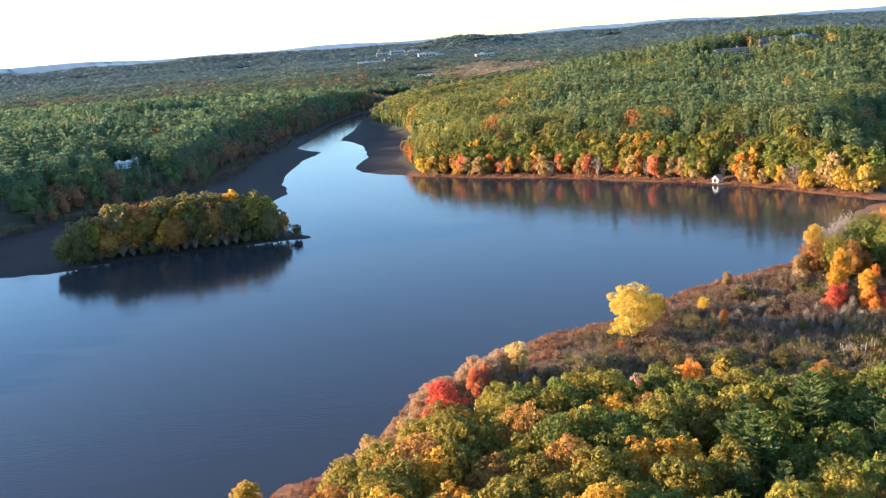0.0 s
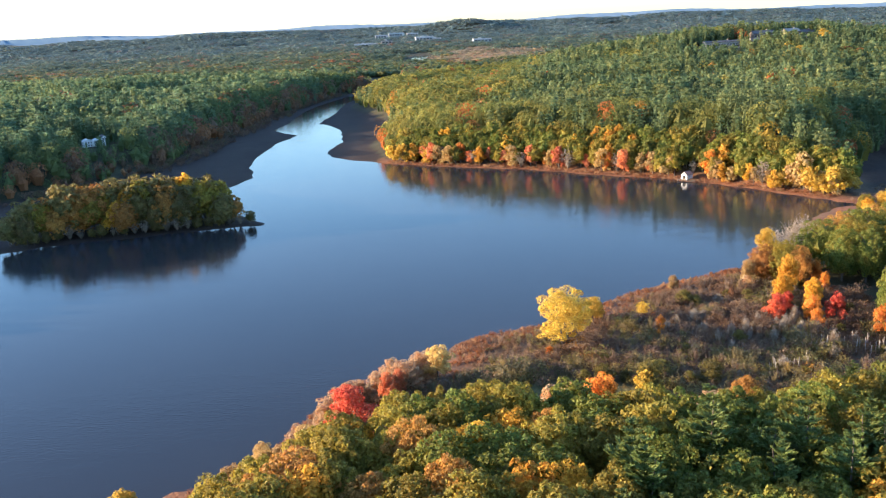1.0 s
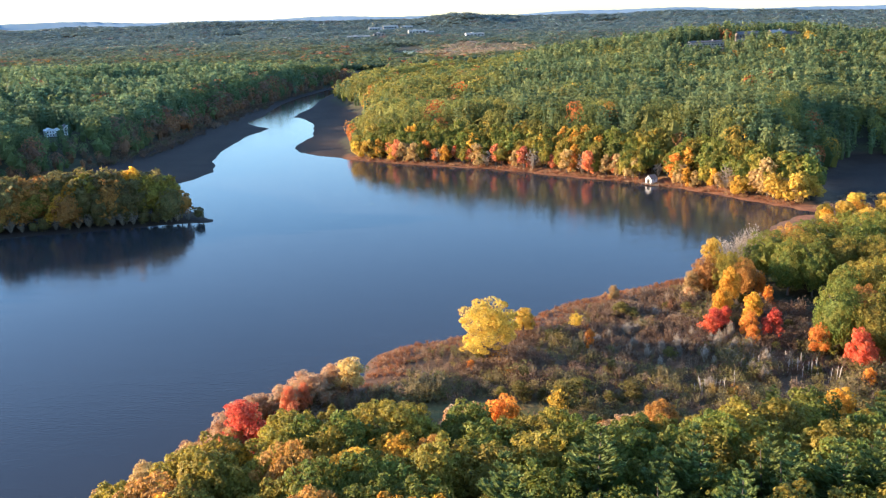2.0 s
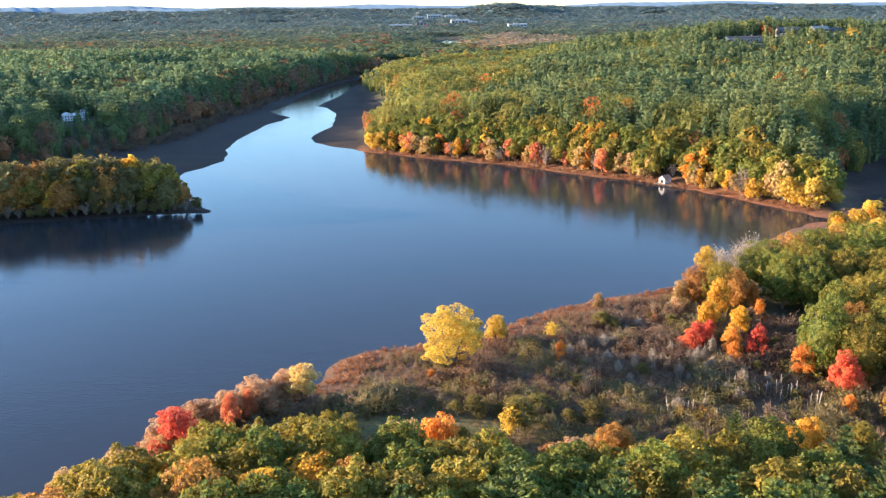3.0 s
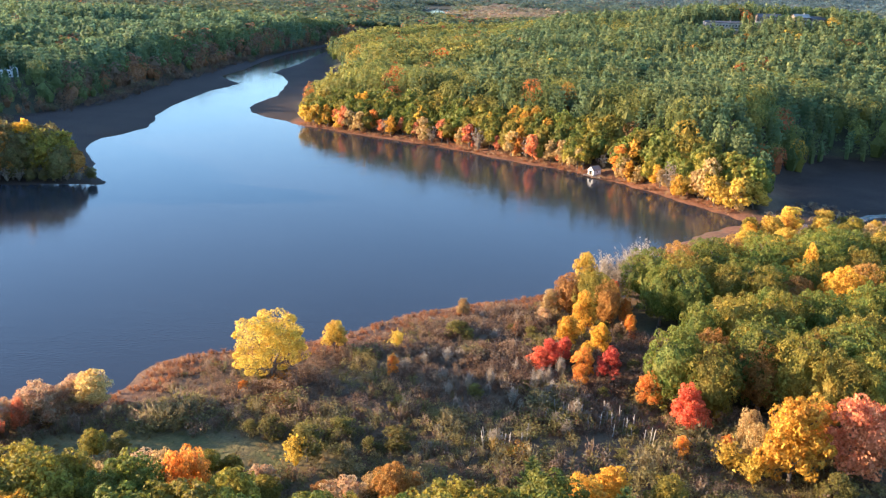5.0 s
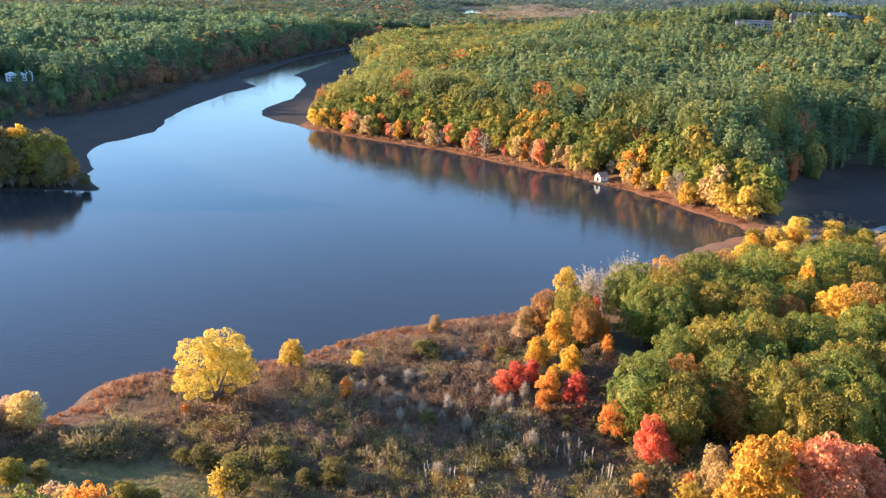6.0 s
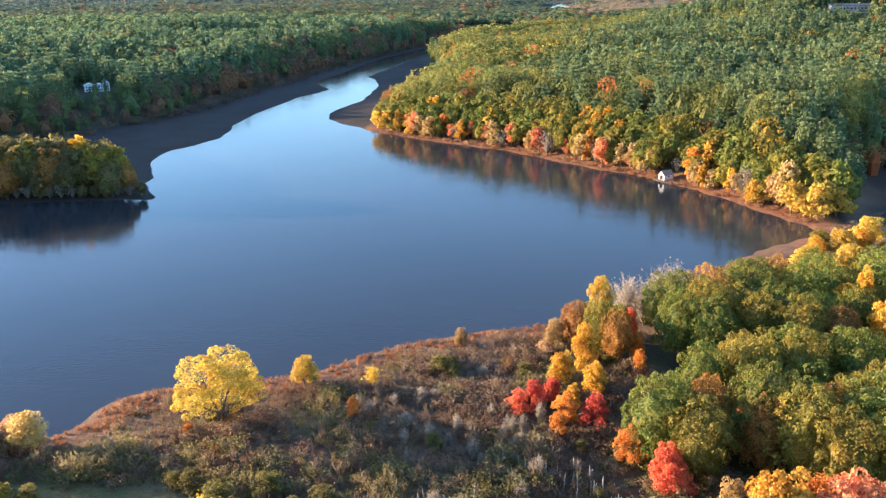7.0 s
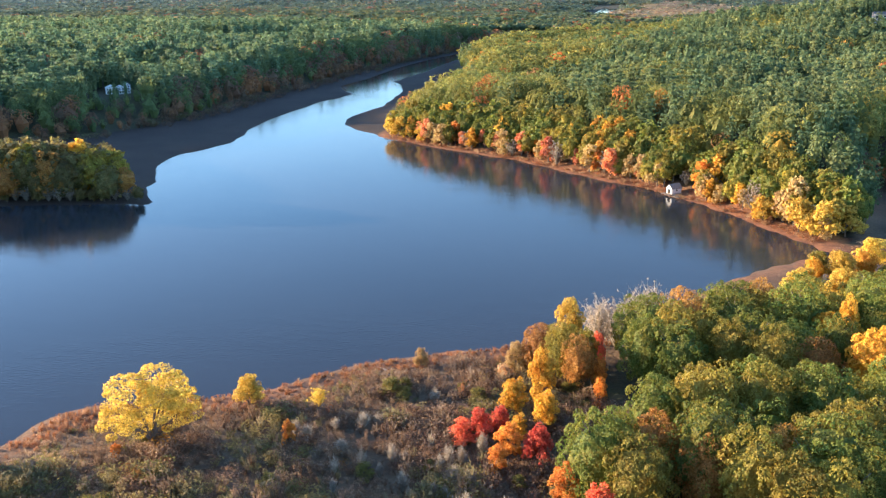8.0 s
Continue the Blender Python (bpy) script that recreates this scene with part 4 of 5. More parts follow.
def stamped(rng, shapes, x, y, z, h, w, tint):
    """All plants of one sort as arrays."""
    out_v, out_f, out_t, n = [], [], [], 0
    which = rng.integers(len(shapes), size=len(x))
    for k, (v, f) in enumerate(shapes):
        m = np.nonzero(which == k)[0]
        if not len(m):
            continue
        a = rng.uniform(0, 6.283, len(m))
        c, s = np.cos(a)[:, None], np.sin(a)[:, None]
        hw = (h * w)[m][:, None]
        vx = (v[None, :, 0] * c - v[None, :, 1] * s) * hw + x[m][:, None]
        vy = (v[None, :, 0] * s + v[None, :, 1] * c) * hw + y[m][:, None]
        vz = v[None, :, 2] * h[m][:, None] + z[m][:, None]
        out_v.append(np.stack([vx, vy, vz], -1).reshape(-1, 3))
        out_f.append((f[None] + (np.arange(len(m)) * len(v))[:, None, None]).reshape(-1, 3) + n)
        t = np.ones((len(m), len(v), 4), np.float32)
        t[..., :3] = tint[m][:, None, :]
        out_t.append(t.reshape(-1, 4))
        n += len(m) * len(v)
    return np.concatenate(out_v), np.concatenate(out_f), np.concatenate(out_t)


def mass(name, label, category, sorts):
    """One object of many plants."""
    vs, fs, ts, n = [], [], [], 0
    for v, f, t in sorts:
        vs.append(v)
        fs.append(f + n)
        ts.append(t)
        n += len(v)
    me = mesh_of(name, np.concatenate(vs), np.concatenate(fs), WOODS, np.concatenate(ts))
    tagged(new(name, me), label, category, kind="stuff")


GREENS = np.array([(0.108, 0.128, 0.036), (0.142, 0.150, 0.038), (0.172, 0.166, 0.040), (0.212, 0.186, 0.042), (0.120, 0.136, 0.038)])
AUTUMN = np.array([(0.34, 0.17, 0.03), (0.40, 0.13, 0.03), (0.30, 0.10, 0.035), (0.42, 0.27, 0.04), (0.24, 0.12, 0.04)])
NEEDLES = np.array([(0.092, 0.128, 0.054), (0.114, 0.148, 0.060), (0.150, 0.168, 0.060)])


def pick(rng, table, n):
    return table[rng.integers(len(table), size=n)] * rng.uniform(0.8, 1.2, (n, 1))


def plant_east_hill():
    rng = np.random.default_rng(26)
    x, y = crowded(rng, EAST_WOOD, 7.6, 0.45)
    x2, y2 = crowded(rng, EAST_WOOD, 7.7, 0.5)
    x, y = np.concatenate([x[y < 570], x2[y2 >= 570]]), np.concatenate([y[y < 570], y2[y2 >= 570]])
    az = np.degrees(np.arctan2(x - 30, y - 15))
    keep = (az < 31) & (border(EAST_WOOD, x, y) > 4) & (np.hypot(x - 126, y - 437) > 9)
    keep &= ~((border(FAR_LINE, x, y, False) < 19) & (x > -20) & (x < 172))
    glade = (np.hypot((x - 272) / 40, (y - 925) / 26) < 1) | (np.hypot((x - 350) / 46, (y - 950) / 26) < 1)
    keep &= (np.hypot((x - 282) / 30, (y - 955) / 13) > 1) & (np.hypot((x - 345) / 44, (y - 978) / 15) > 1)
    x, y, glade = x[keep], y[keep], glade[keep]
    z = height(x, y) - 0.2
    lean = 0.12 + step(10, 110, x - 0.12 * (y - 560)) * 0.7 + 0.25 * waves(x, y, 110, 31)
    field = 0.55 * waves(x, y, 75, 31) + 0.5 * waves(x, y, 30, 35)
    needle = rng.random(len(x)) < step(-0.35, 0.45, 1.5 * lean * (0.3 + 0.7 * step(440, 620, y + 0.5 * x)) - 0.75 + field)
    near = (y < 600) & (x < 290)
    turned = (rng.random(len(x)) < 0.035 + 0.3 * step(14, 4, border(EAST_WOOD, x, y)))
    tint = pick(rng, GREENS, len(x)) * (1.08 + 0.22 * waves(x, y, 60, 12))[:, None] * (1 + np.array([0.14, 0.08, 0]) * step(60, -10, x - 0.12 * (y - 560))[:, None])
    tint[turned] = pick(rng, AUTUMN, turned.sum())
    tint[needle] = pick(rng, NEEDLES, needle.sum())
    tint *= 1.12
    inland = step(4, 34, border(EAST_WOOD, x, y))
    h = (rng.uniform(12.5, 16.5, len(x)) + needle * rng.uniform(-1.0, 3.5, len(x)) + 1.5 * waves(x, y, 40, 37)) * (0.78 + 0.22 * inland) * np.where(glade, 0.2, 1.0)
    w = rng.uniform(0.78, 1.05, len(x)) * np.where(needle, 1.02, 1.0)
    sorts = []
    for n_, f_, shapes in ((0, 1, FAR_OAKS), (1, 1, FAR_PINES), (0, 0, THIN_OAKS), (1, 0, THIN_PINES)):
        k = (needle == bool(n_)) & (near == bool(f_))
        sorts.append(stamped(rng, shapes, x[k], y[k], z[k], h[k], w[k], tint[k]))
    mass("hillside_woods", "mixed pine and oak woods over the far hillside, green and gold", "woods", sorts)


def plant_west_bank():
    rng = np.random.default_rng(27)
    x, y = crowded(rng, WEST_WOOD, 8.3, 0.5)
    az = np.degrees(np.arctan2(x - 130, y - 89))
    front = (np.abs((x + 200) * 0.825 + (y - 576) * 0.565) < 13) & ((x + 200) * 0.565 - (y - 576) * 0.825 > -13) & ((x + 200) * 0.565 - (y - 576) * 0.825 < 13)
    # Trees up to y = 395 stand out of view, planted to shade the spit.
    keep = (((az > -43) & (y > 395)) | ((x > -330) & (y > 120) & (y <= 395))) & ~front
    x, y = x[keep], y[keep]
    z = height(x, y) - 0.2
    edge = border(WEST_WOOD, x, y)
    needle = rng.random(len(x)) < step(-0.3, 0.5, 1.1 * step(10, 60, edge) - 0.55 + 0.6 * waves(x, y, 95, 17) + 0.4 * waves(x, y, 35, 18))
    turned = rng.random(len(x)) < 0.03 + 0.65 * step(30, 5, edge) + 0.25 * step(0.5, 0.9, waves(x, y, 80, 20))
    # Greens here and needles below are lifted towards blue: haze put into the tint.
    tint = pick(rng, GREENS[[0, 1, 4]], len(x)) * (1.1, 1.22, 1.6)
    tint[turned] = pick(rng, np.array([(0.26, 0.14, 0.07), (0.22, 0.12, 0.07), (0.19, 0.13, 0.08), (0.30, 0.14, 0.06)]), turned.sum())
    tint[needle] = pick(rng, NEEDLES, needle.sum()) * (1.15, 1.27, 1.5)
    h = (rng.uniform(12, 15.5, len(x)) + needle * rng.uniform(0, 4, len(x)) + 2 * waves(x, y, 60, 22)) * (0.55 + 0.45 * step(0, 22, edge))
    h = h * np.where((np.abs((x + 199) * 0.825 + (y - 572) * 0.565) < 16) & ((x + 199) * 0.565 - (y - 572) * 0.825 > 0) & ((x + 199) * 0.565 - (y - 572) * 0.825 < 60), 0.62, 1.0)
    w = rng.uniform(0.9, 1.25, len(x))
    near = (y < 640) & (y > 300) & (x > -270)
    sorts = []
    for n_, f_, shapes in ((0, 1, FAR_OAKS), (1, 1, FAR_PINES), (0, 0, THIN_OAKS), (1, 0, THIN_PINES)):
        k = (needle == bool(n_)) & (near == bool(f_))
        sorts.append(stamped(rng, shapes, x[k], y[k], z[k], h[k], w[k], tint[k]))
    px, py = [], []
    for u in rng.random(420):
        p, inland = along(WEST_WOOD[5:17], u)
        q = p - inland * (rng.random() ** 1.5 * 16 - 2) * (1 if p[1] > 440 else 0.4)
        px.append(q[0])
        py.append(q[1])
    ex, ey = np.array(px), np.array(py)
    k = border(LAKE, ex, ey) > 6
    ex, ey = ex[k], ey[k]
    tint = pick(rng, np.array([(0.17, 0.10, 0.06), (0.14, 0.09, 0.06), (0.20, 0.13, 0.08), (0.15, 0.13, 0.06)]), len(ex))
    sorts.append(stamped(rng, BUSHES, ex, ey, height(ex, ey) - 0.2, rng.uniform(1.5, 5.0, len(ex)), rng.uniform(1.2, 1.7, len(ex)), tint))
    mass("river_bank_woods", "dark pine and oak woods with rusty edges on the west bank, haze blue in their tint", "woods", sorts)


def plant_distance():
    NEARER = [round_crown(np.random.default_rng(85 + k), 1, 12, 0.2, 0.8, 0.0, (0.8, 0.9), 0.9) for k in range(6)]
    rng = np.random.default_rng(28)
    sorts = []
    for r0, r1, gap, shapes, hh in ((1080, 1400, 10, NEARER, 12), (1400, 2000, 16, PATCHES, 11), (2000, 2600, 18, PATCHES, 11), (2600, 3500, 23, PATCHES, 11), (3500, 4300, 32, PATCHES, 12)):
        x, y = crowded(rng, [(-5000, 400), (5000, 400), (5000, 5000), (-5000, 5000)], gap, 0.6, (-3600, 500, 2900, 4900))
        r, az = np.hypot(x - 60, y - 40), np.degrees(np.arctan2(x - 60, y - 40))
        keep = (r > r0) & (r < r1) & (az > -42) & (az < 29) & ~inside(EAST_WOOD, x, y) & ~inside(WEST_WOOD, x, y) & ~inside(LAKE, x, y)
        keep &= (border(POND, x, y) > 14) & ~inside(POND, x, y)
        keep &= (waves(x, y, 380, 41) < 0.95) & (border(LAKE, x, y) > 8)
        x, y = x[keep], y[keep]
        n = len(x)
        marsh = np.hypot((x - 90) / 150, (y - 1750) / 330) + 0.35 * waves(x, y, 160, 43) + rng.normal(0, 0.12, n) < 0.95
        needle = rng.random(n) < 0.55 + 0.3 * waves(x, y, 260, 19)
        turned = rng.random(n) < 0.06 + 0.14 * step(0.3, 0.9, waves(x, y, 300, 23))
        tint = pick(rng, GREENS, n)
        tint[needle] = pick(rng, NEEDLES, needle.sum())
        tint[turned] = pick(rng, AUTUMN, turned.sum())
        tint[marsh] = pick(rng, np.array([(0.50, 0.36, 0.19), (0.44, 0.34, 0.15), (0.52, 0.31, 0.17)]), marsh.sum())
        # Tints fade to blue grey with distance: haze painted into the colour.
        painted_haze = (0.75 * step(900, 3300, np.hypot(x, y)))[:, None]
        tint = tint * (1 - painted_haze) + np.array([0.155, 0.220, 0.230]) * painted_haze
        h = np.where(marsh, 0.6, 1.0) * hh * rng.uniform(0.8, 1.05, n) * (1 + 0.2 * waves(x, y, 90, 44))
        w = rng.uniform(1.2, 1.7, n) * gap / 10.5 if shapes is NEARER else gap * rng.uniform(1.25, 1.6, n) / h
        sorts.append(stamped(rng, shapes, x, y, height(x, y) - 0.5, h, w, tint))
    mass("distant_woods", "endless woods of green and autumn colours, with painted blue haze towards the horizon", "woods", sorts)


def plant_meadow():
    rng = np.random.default_rng(29)
    area = [(-30, 150), (-16, 175), (-10, 195), (14, 211), (16, 225), (24, 232), (51, 245), (57, 254), (70, 265), (103, 283), (112, 275), (112, 256), (124, 246), (121, 226), (133, 212), (150, 200), (152, 158), (110, 158), (99, 168), (90, 170), (48, 170), (18, 176), (-13, 167)]
    x, y = crowded(rng, area, 1.75, 0.5)
    d = border(LAKE, x, y)
    lawn = np.exp(-((x - 34) / 30) ** 2 - ((y - 188) / 7) ** 2) + np.exp(-((x - 137) / 17) ** 2 - ((y - 175) / 9) ** 2)
    keep = (d > 1.2) & ~((lawn > 0.45) & (rng.random(len(x)) < 0.45)) & ~((np.hypot((x - 104) / 12, (y - 196) / 6) < 1) & (rng.random(len(x)) < 0.6))
    x, y, d, lawn = x[keep], y[keep], d[keep], lawn[keep]
    n = len(x)
    patch = waves(x, y, 22, 51) + rng.normal(0, 0.35, n)
    tint = pick(rng, np.array([(0.20, 0.12, 0.073), (0.235, 0.145, 0.09), (0.16, 0.095, 0.058), (0.27, 0.18, 0.11)]), n)
    k = (patch > 0.45) | ((y < 208) & (rng.random(n) < 0.65))
    tint[k] = pick(rng, np.array([(0.195, 0.16, 0.055), (0.25, 0.195, 0.07), (0.165, 0.15, 0.053), (0.29, 0.22, 0.085)]), k.sum())
    k = (d < 9) & (rng.random(n) < 0.75)
    tint[k] = pick(rng, np.array([(0.30, 0.13, 0.06), (0.24, 0.10, 0.05), (0.33, 0.21, 0.13)]), k.sum())
    k = rng.random(n) < 0.012
    tint[k] = pick(rng, AUTUMN, k.sum())
    h = (0.5 + 1.5 * step(2, 16, d)) * rng.uniform(0.5, 1.35, n) * (1 + 0.4 * np.clip(waves(x, y, 16, 53), -1, 1))
    h = np.where(x > 84, h * 1.15, h) * np.where((y < 206) & (y > 192), 1.15, 1.0)
    k = lawn > 0.45
    h[k] = h[k] * 0.3
    tint[k] = pick(rng, np.array([(0.20, 0.15, 0.055), (0.25, 0.16, 0.075), (0.16, 0.135, 0.045)]), k.sum())
    w = rng.uniform(0.9, 1.6, n) * np.where(k, 1.6, 1.0)
    z = height(x, y) - 0.05
    grey = rng.random(n) < 0.35
    tint[grey] = tint[grey] * 0.6 + np.array([0.075, 0.06, 0.045])
    tint *= 0.92
    mass("meadow_scrub", "brown and olive scrub thicket covering the wet meadow", "scrub", [
        stamped(rng, BUSHES, x[~grey], y[~grey], z[~grey], h[~grey], w[~grey], tint[~grey]), stamped(rng, STEMS, x[grey], y[grey], z[grey], 1.3 * h[grey], 0.7 * w[grey], tint[grey])])
    px, py = [], []
    for u in rng.random(1500):
        p, inland = along(NEAR_SHORE[3:20], u)
        q = p - inland * (1.0 + 10 * rng.random() ** 1.2)
        px.append(q[0])
        py.append(q[1])
    x, y = np.array(px), np.array(py)
    tint = pick(rng, np.array([(0.33, 0.14, 0.06), (0.26, 0.11, 0.05), (0.38, 0.22, 0.12), (0.22, 0.11, 0.06)]), len(x))
    mass("bank_tussocks", "rusty grass tussocks along the near bank", "scrub", [stamped(rng, STEMS, x, y, height(x, y) - 0.05, rng.uniform(0.5, 1.2, len(x)), rng.uniform(1.2, 2.0, len(x)), tint)])
    for _ in range(26):
        bx, by = rng.normal(97, 12), rng.normal(217, 7)
        grey_tree.plant(rng, bx, by, rng.uniform(2.4, 4.6), 0.62, "bare grey sapling in the scrub")
    for u in np.linspace(0, 1, 34):
        bx = 8 + 84 * u + rng.normal(0, 1.5)
        by = 168 + 9 * np.sin(u * 3.14) + rng.normal(0, 2.5)
        (olive_bush, olive_bush, oak, oak_rust, tan_tree, pink_bush, oak)[int(rng.integers(7))].plant(rng, bx, by, rng.uniform(3.5, 6.5), 1.25, "low bush along the edge of the wood")
    for bx, by in ((-3, 191), (1, 195), (5, 197.5), (7, 201), (-7, 184), (9, 204.5), (3, 202)):
        pink_bush.plant(rng, bx, by, rng.uniform(5, 7), 1.15)
    for _ in range(46):
        bx, by = rng.uniform(40, 118), rng.uniform(192, 262)
        if inside(area, np.array([bx]), np.array([by]))[0] and float(border(LAKE, bx, by)) > 10:
            kind = (olive_bush, olive_bush, olive_bush, grey_tree, grey_tree)[int(rng.integers(5))]
            kind.plant(rng, bx, by, rng.uniform(2.0, 3.2), 1.1)


def plant_shore_scrub():
    """Low russet growth along the far bank and in the creek's marsh."""
    rng = np.random.default_rng(30)
    px, py = [], []
    for u in rng.random(600):
        p, inland = along(FAR_LINE, u)
        q = p + inland * (1.2 + 5.5 * rng.random() ** 1.3)
        px.append(q[0])
        py.append(q[1])
    x, y = np.array(px), np.array(py)
    tint = pick(rng, np.array([(0.34, 0.15, 0.07), (0.28, 0.12, 0.06), (0.38, 0.24, 0.13), (0.30, 0.19, 0.11)]), len(x))
    one = stamped(rng, BUSHES, x, y, height(x, y) - 0.05, rng.uniform(0.5, 1.6, len(x)), rng.uniform(1, 1.6, len(x)), tint)
    x, y = crowded(rng, [(172, 372), (168, 350), (185, 352), (215, 345), (222, 380), (200, 400), (190, 388)], 3.2, 0.5)
    k = border(CREEK, x, y, False) > 3
    x, y = x[k], y[k]
    tint = pick(rng, np.array([(0.28, 0.17, 0.10), (0.36, 0.22, 0.12), (0.22, 0.14, 0.09), (0.42, 0.30, 0.17)]), len(x))
    two = stamped(rng, BUSHES, x, y, height(x, y) - 0.05, rng.uniform(0.5, 1.8, len(x)), rng.uniform(1.1, 2.0, len(x)), tint)
    mass("shore_scrub", "low russet growth along the far bank and creek marsh", "scrub", [one, two])


plant_east_hill()
plant_west_bank()
plant_distance()
plant_meadow()
plant_shore_scrub()


# ---- buildings, landing and dead wood ----
def box(bm, lo, hi):
    """An upright box between two corners."""
    bmesh.ops.create_cube(bm, size=1.0, matrix=Matrix.LocRotScale([(a + b) / 2 for a, b in zip(lo, hi)], None, [b - a for a, b in zip(lo, hi)]))


def solid(name, bm, mat, parent, label="", bevel=0.0):
    """The bmesh as one part under its thing."""
    if bevel:
        bmesh.ops.bevel(bm, geom=list(bm.edges), offset=bevel, segments=1, affect="EDGES")
    me = bpy.data.meshes.new(name)
    bm.to_mesh(me)
    bm.free()
    me.materials.append(mat)
    return part(name, me, parent, label)


def boxed(name, lo, hi, mat, parent, label="", bevel=0.0):
    bm = bmesh.new()
    box(bm, lo, hi)
    return solid(name, bm, mat, parent, label, bevel)


def gable_walls(bm, w, l, eave, ridge, thick=0.25, door=None):
    """Four walls with gables on the ends at y = -l/2 and l/2. door: width and height of an opening in the front gable."""
    for side in (-1, 1):
        box(bm, (min(side * w / 2, side * (w / 2 - thick)), -l / 2 + thick, 0), (max(side * w / 2, side * (w / 2 - thick)), l / 2 - thick, eave))
    for end in (-1, 1):
        y0, y1 = end * l / 2, end * (l / 2 - thick)
        if door and end < 0:
            dw, dh = door
            outline = [(-w / 2, 0), (-dw / 2, 0), (-dw / 2, dh), (dw / 2, dh), (dw / 2, 0), (w / 2, 0), (w / 2, eave), (0, ridge), (-w / 2, eave)]
        else:
            outline = [(-w / 2, 0), (w / 2, 0), (w / 2, eave), (0, ridge), (-w / 2, eave)]
        a = [bm.verts.new((x, y0, z)) for x, z in outline]
        b = [bm.verts.new((x, y1, z)) for x, z in outline]
        bm.faces.new(a)
        bm.faces.new(b[::-1])
        for i in range(len(a)):
            j = (i + 1) % len(a)
            bm.faces.new((a[j], a[i], b[i], b[j]))


def roof_slab(side, w, l, eave, ridge, over=0.4, thick=0.18):
    """One slope of a gable roof with its overhang."""
    bm = bmesh.new()
    slope = (ridge - eave) / (w / 2)
    p = [(side * (w / 2 + over), eave - over * slope), (0, ridge)]
    v = []
    for y in (-l / 2 - over, l / 2 + over):
        for x, z in p:
            v += [bm.verts.new((x, y, z + 0.03)), bm.verts.new((x, y, z + 0.03 + thick))]
    a, b, c, d, e, f, g, h = v
    for q in ((a, b, d, c), (e, g, h, f), (a, c, g, e), (b, f, h, d), (a, e, f, b), (c, d, h, g)):
        bm.faces.new(q)
    bmesh.ops.recalc_face_normals(bm, faces=bm.faces)
    return bm


def window_on(parent, x, y, z, w, h, out, along_x=True):
    """A framed window on a wall; out: the side that it faces."""
    d = 0.06 * out
    if along_x:
        fr = boxed("window", (x - w / 2 - 0.1, min(y, y + d), z - 0.1), (x + w / 2 + 0.1, max(y, y + d), z + h + 0.1), WHITE, parent)
        boxed("pane", (x - w / 2, min(y + d, y + d * 1.4), z), (x + w / 2, max(y + d, y + d * 1.4), z + h), GLASS, fr, "dark window glass")
    else:
        fr = boxed("window", (min(x, x + d), y - w / 2 - 0.1, z - 0.1), (max(x, x + d), y + w / 2 + 0.1, z + h + 0.1), WHITE, parent)
        boxed("pane", (min(x + d, x + d * 1.4), y - w / 2, z), (max(x + d, x + d * 1.4), y + w / 2, z + h), GLASS, fr, "dark window glass")


def build_boathouse():
    ob = new("boathouse")
    tagged(ob, "small white gabled boathouse with a brown roof at the waterside", "boathouse")
    bm = bmesh.new()
    gable_walls(bm, 4.4, 6.0, 2.5, 4.5, 0.2, (2.3, 2.2))
    solid("wall", bm, WHITE, ob, "white painted boards")
    for side in (-1, 1):
        solid("roof", roof_slab(side, 4.4, 6.0, 2.5, 4.5, 0.3), SHINGLE, ob, "weathered brown shingles")
    boxed("floor", (-2.1, -2.9, 0.02), (2.1, 2.9, 0.16), DARKWOOD, ob)
    boxed("foundation", (-2.3, -3.1, -0.9), (2.3, 3.1, -0.01), STONE, ob, "stone footing")
    window_on(ob, 2.2, 0.0, 1.1, 0.9, 0.9, 1, False)
    window_on(ob, -2.2, 0.0, 1.1, 0.9, 0.9, -1, False)
    m = Matrix.Translation((124.8, 434.6, 0.9)) @ Matrix.Rotation(radians(-50), 4, "Z") @ Matrix.Scale(0.72, 4)
    ob.matrix_basis = m
    dock = new("landing_stage")
    tagged(dock, "low weathered wooden landing stage beside the boathouse", "dock")
    for k in range(7):
        boxed("plank", (-3.4, -5.6 + k * 0.42, 0.0), (3.6, -5.22 + k * 0.42, 0.07), DARKWOOD, dock)
    for x in (-3.2, 0, 3.4):
        for y in (-5.4, -3.0):
            boxed("post", (x - 0.1, y - 0.1, -1.6), (x + 0.1, y + 0.1, 0.3), DARKWOOD, dock)
    dock.matrix_basis = m @ Matrix.Translation((0, 0, -0.45))
    for k, (x, y, turn) in enumerate(((4.4, -3.4, 78), (6.6, -2.6, 60))):
        boat = new("rowing_boat")
        tagged(boat, "dark upturned rowing boat on the bank", "boat", "boats by the boathouse")
        bm = bmesh.new()
        rings = []
        for i in range(9):
            u = i / 8 * 2 - 1
            wdt, hgt = 0.62 * (1 - abs(u) ** 2.6) + 0.03, 0.5 * (1 - 0.35 * abs(u) ** 3)
            rings.append([bm.verts.new((wdt * math.cos(a), u * 1.9, hgt * math.sin(a))) for a in (0, 0.5, 1.1, math.pi / 2, 2.04, 2.64, math.pi)])
        for p, q in zip(rings, rings[1:]):
            for i in range(6):
                bm.faces.new((p[i], p[i + 1], q[i + 1], q[i]))
        bmesh.ops.solidify(bm, geom=list(bm.faces), thickness=0.05)
        solid("hull", bm, DARKWOOD, boat)
        boxed("keel", (-0.03, -1.6, 0.46), (0.03, 1.6, 0.54), DARKWOOD, boat)
        p = m @ Vector((x, y, 0))
        boat.matrix_basis = Matrix.Translation((p.x, p.y, float(height(p.x, p.y)) + 0.02)) @ Matrix.Rotation(radians(turn - 50), 4, "Z")


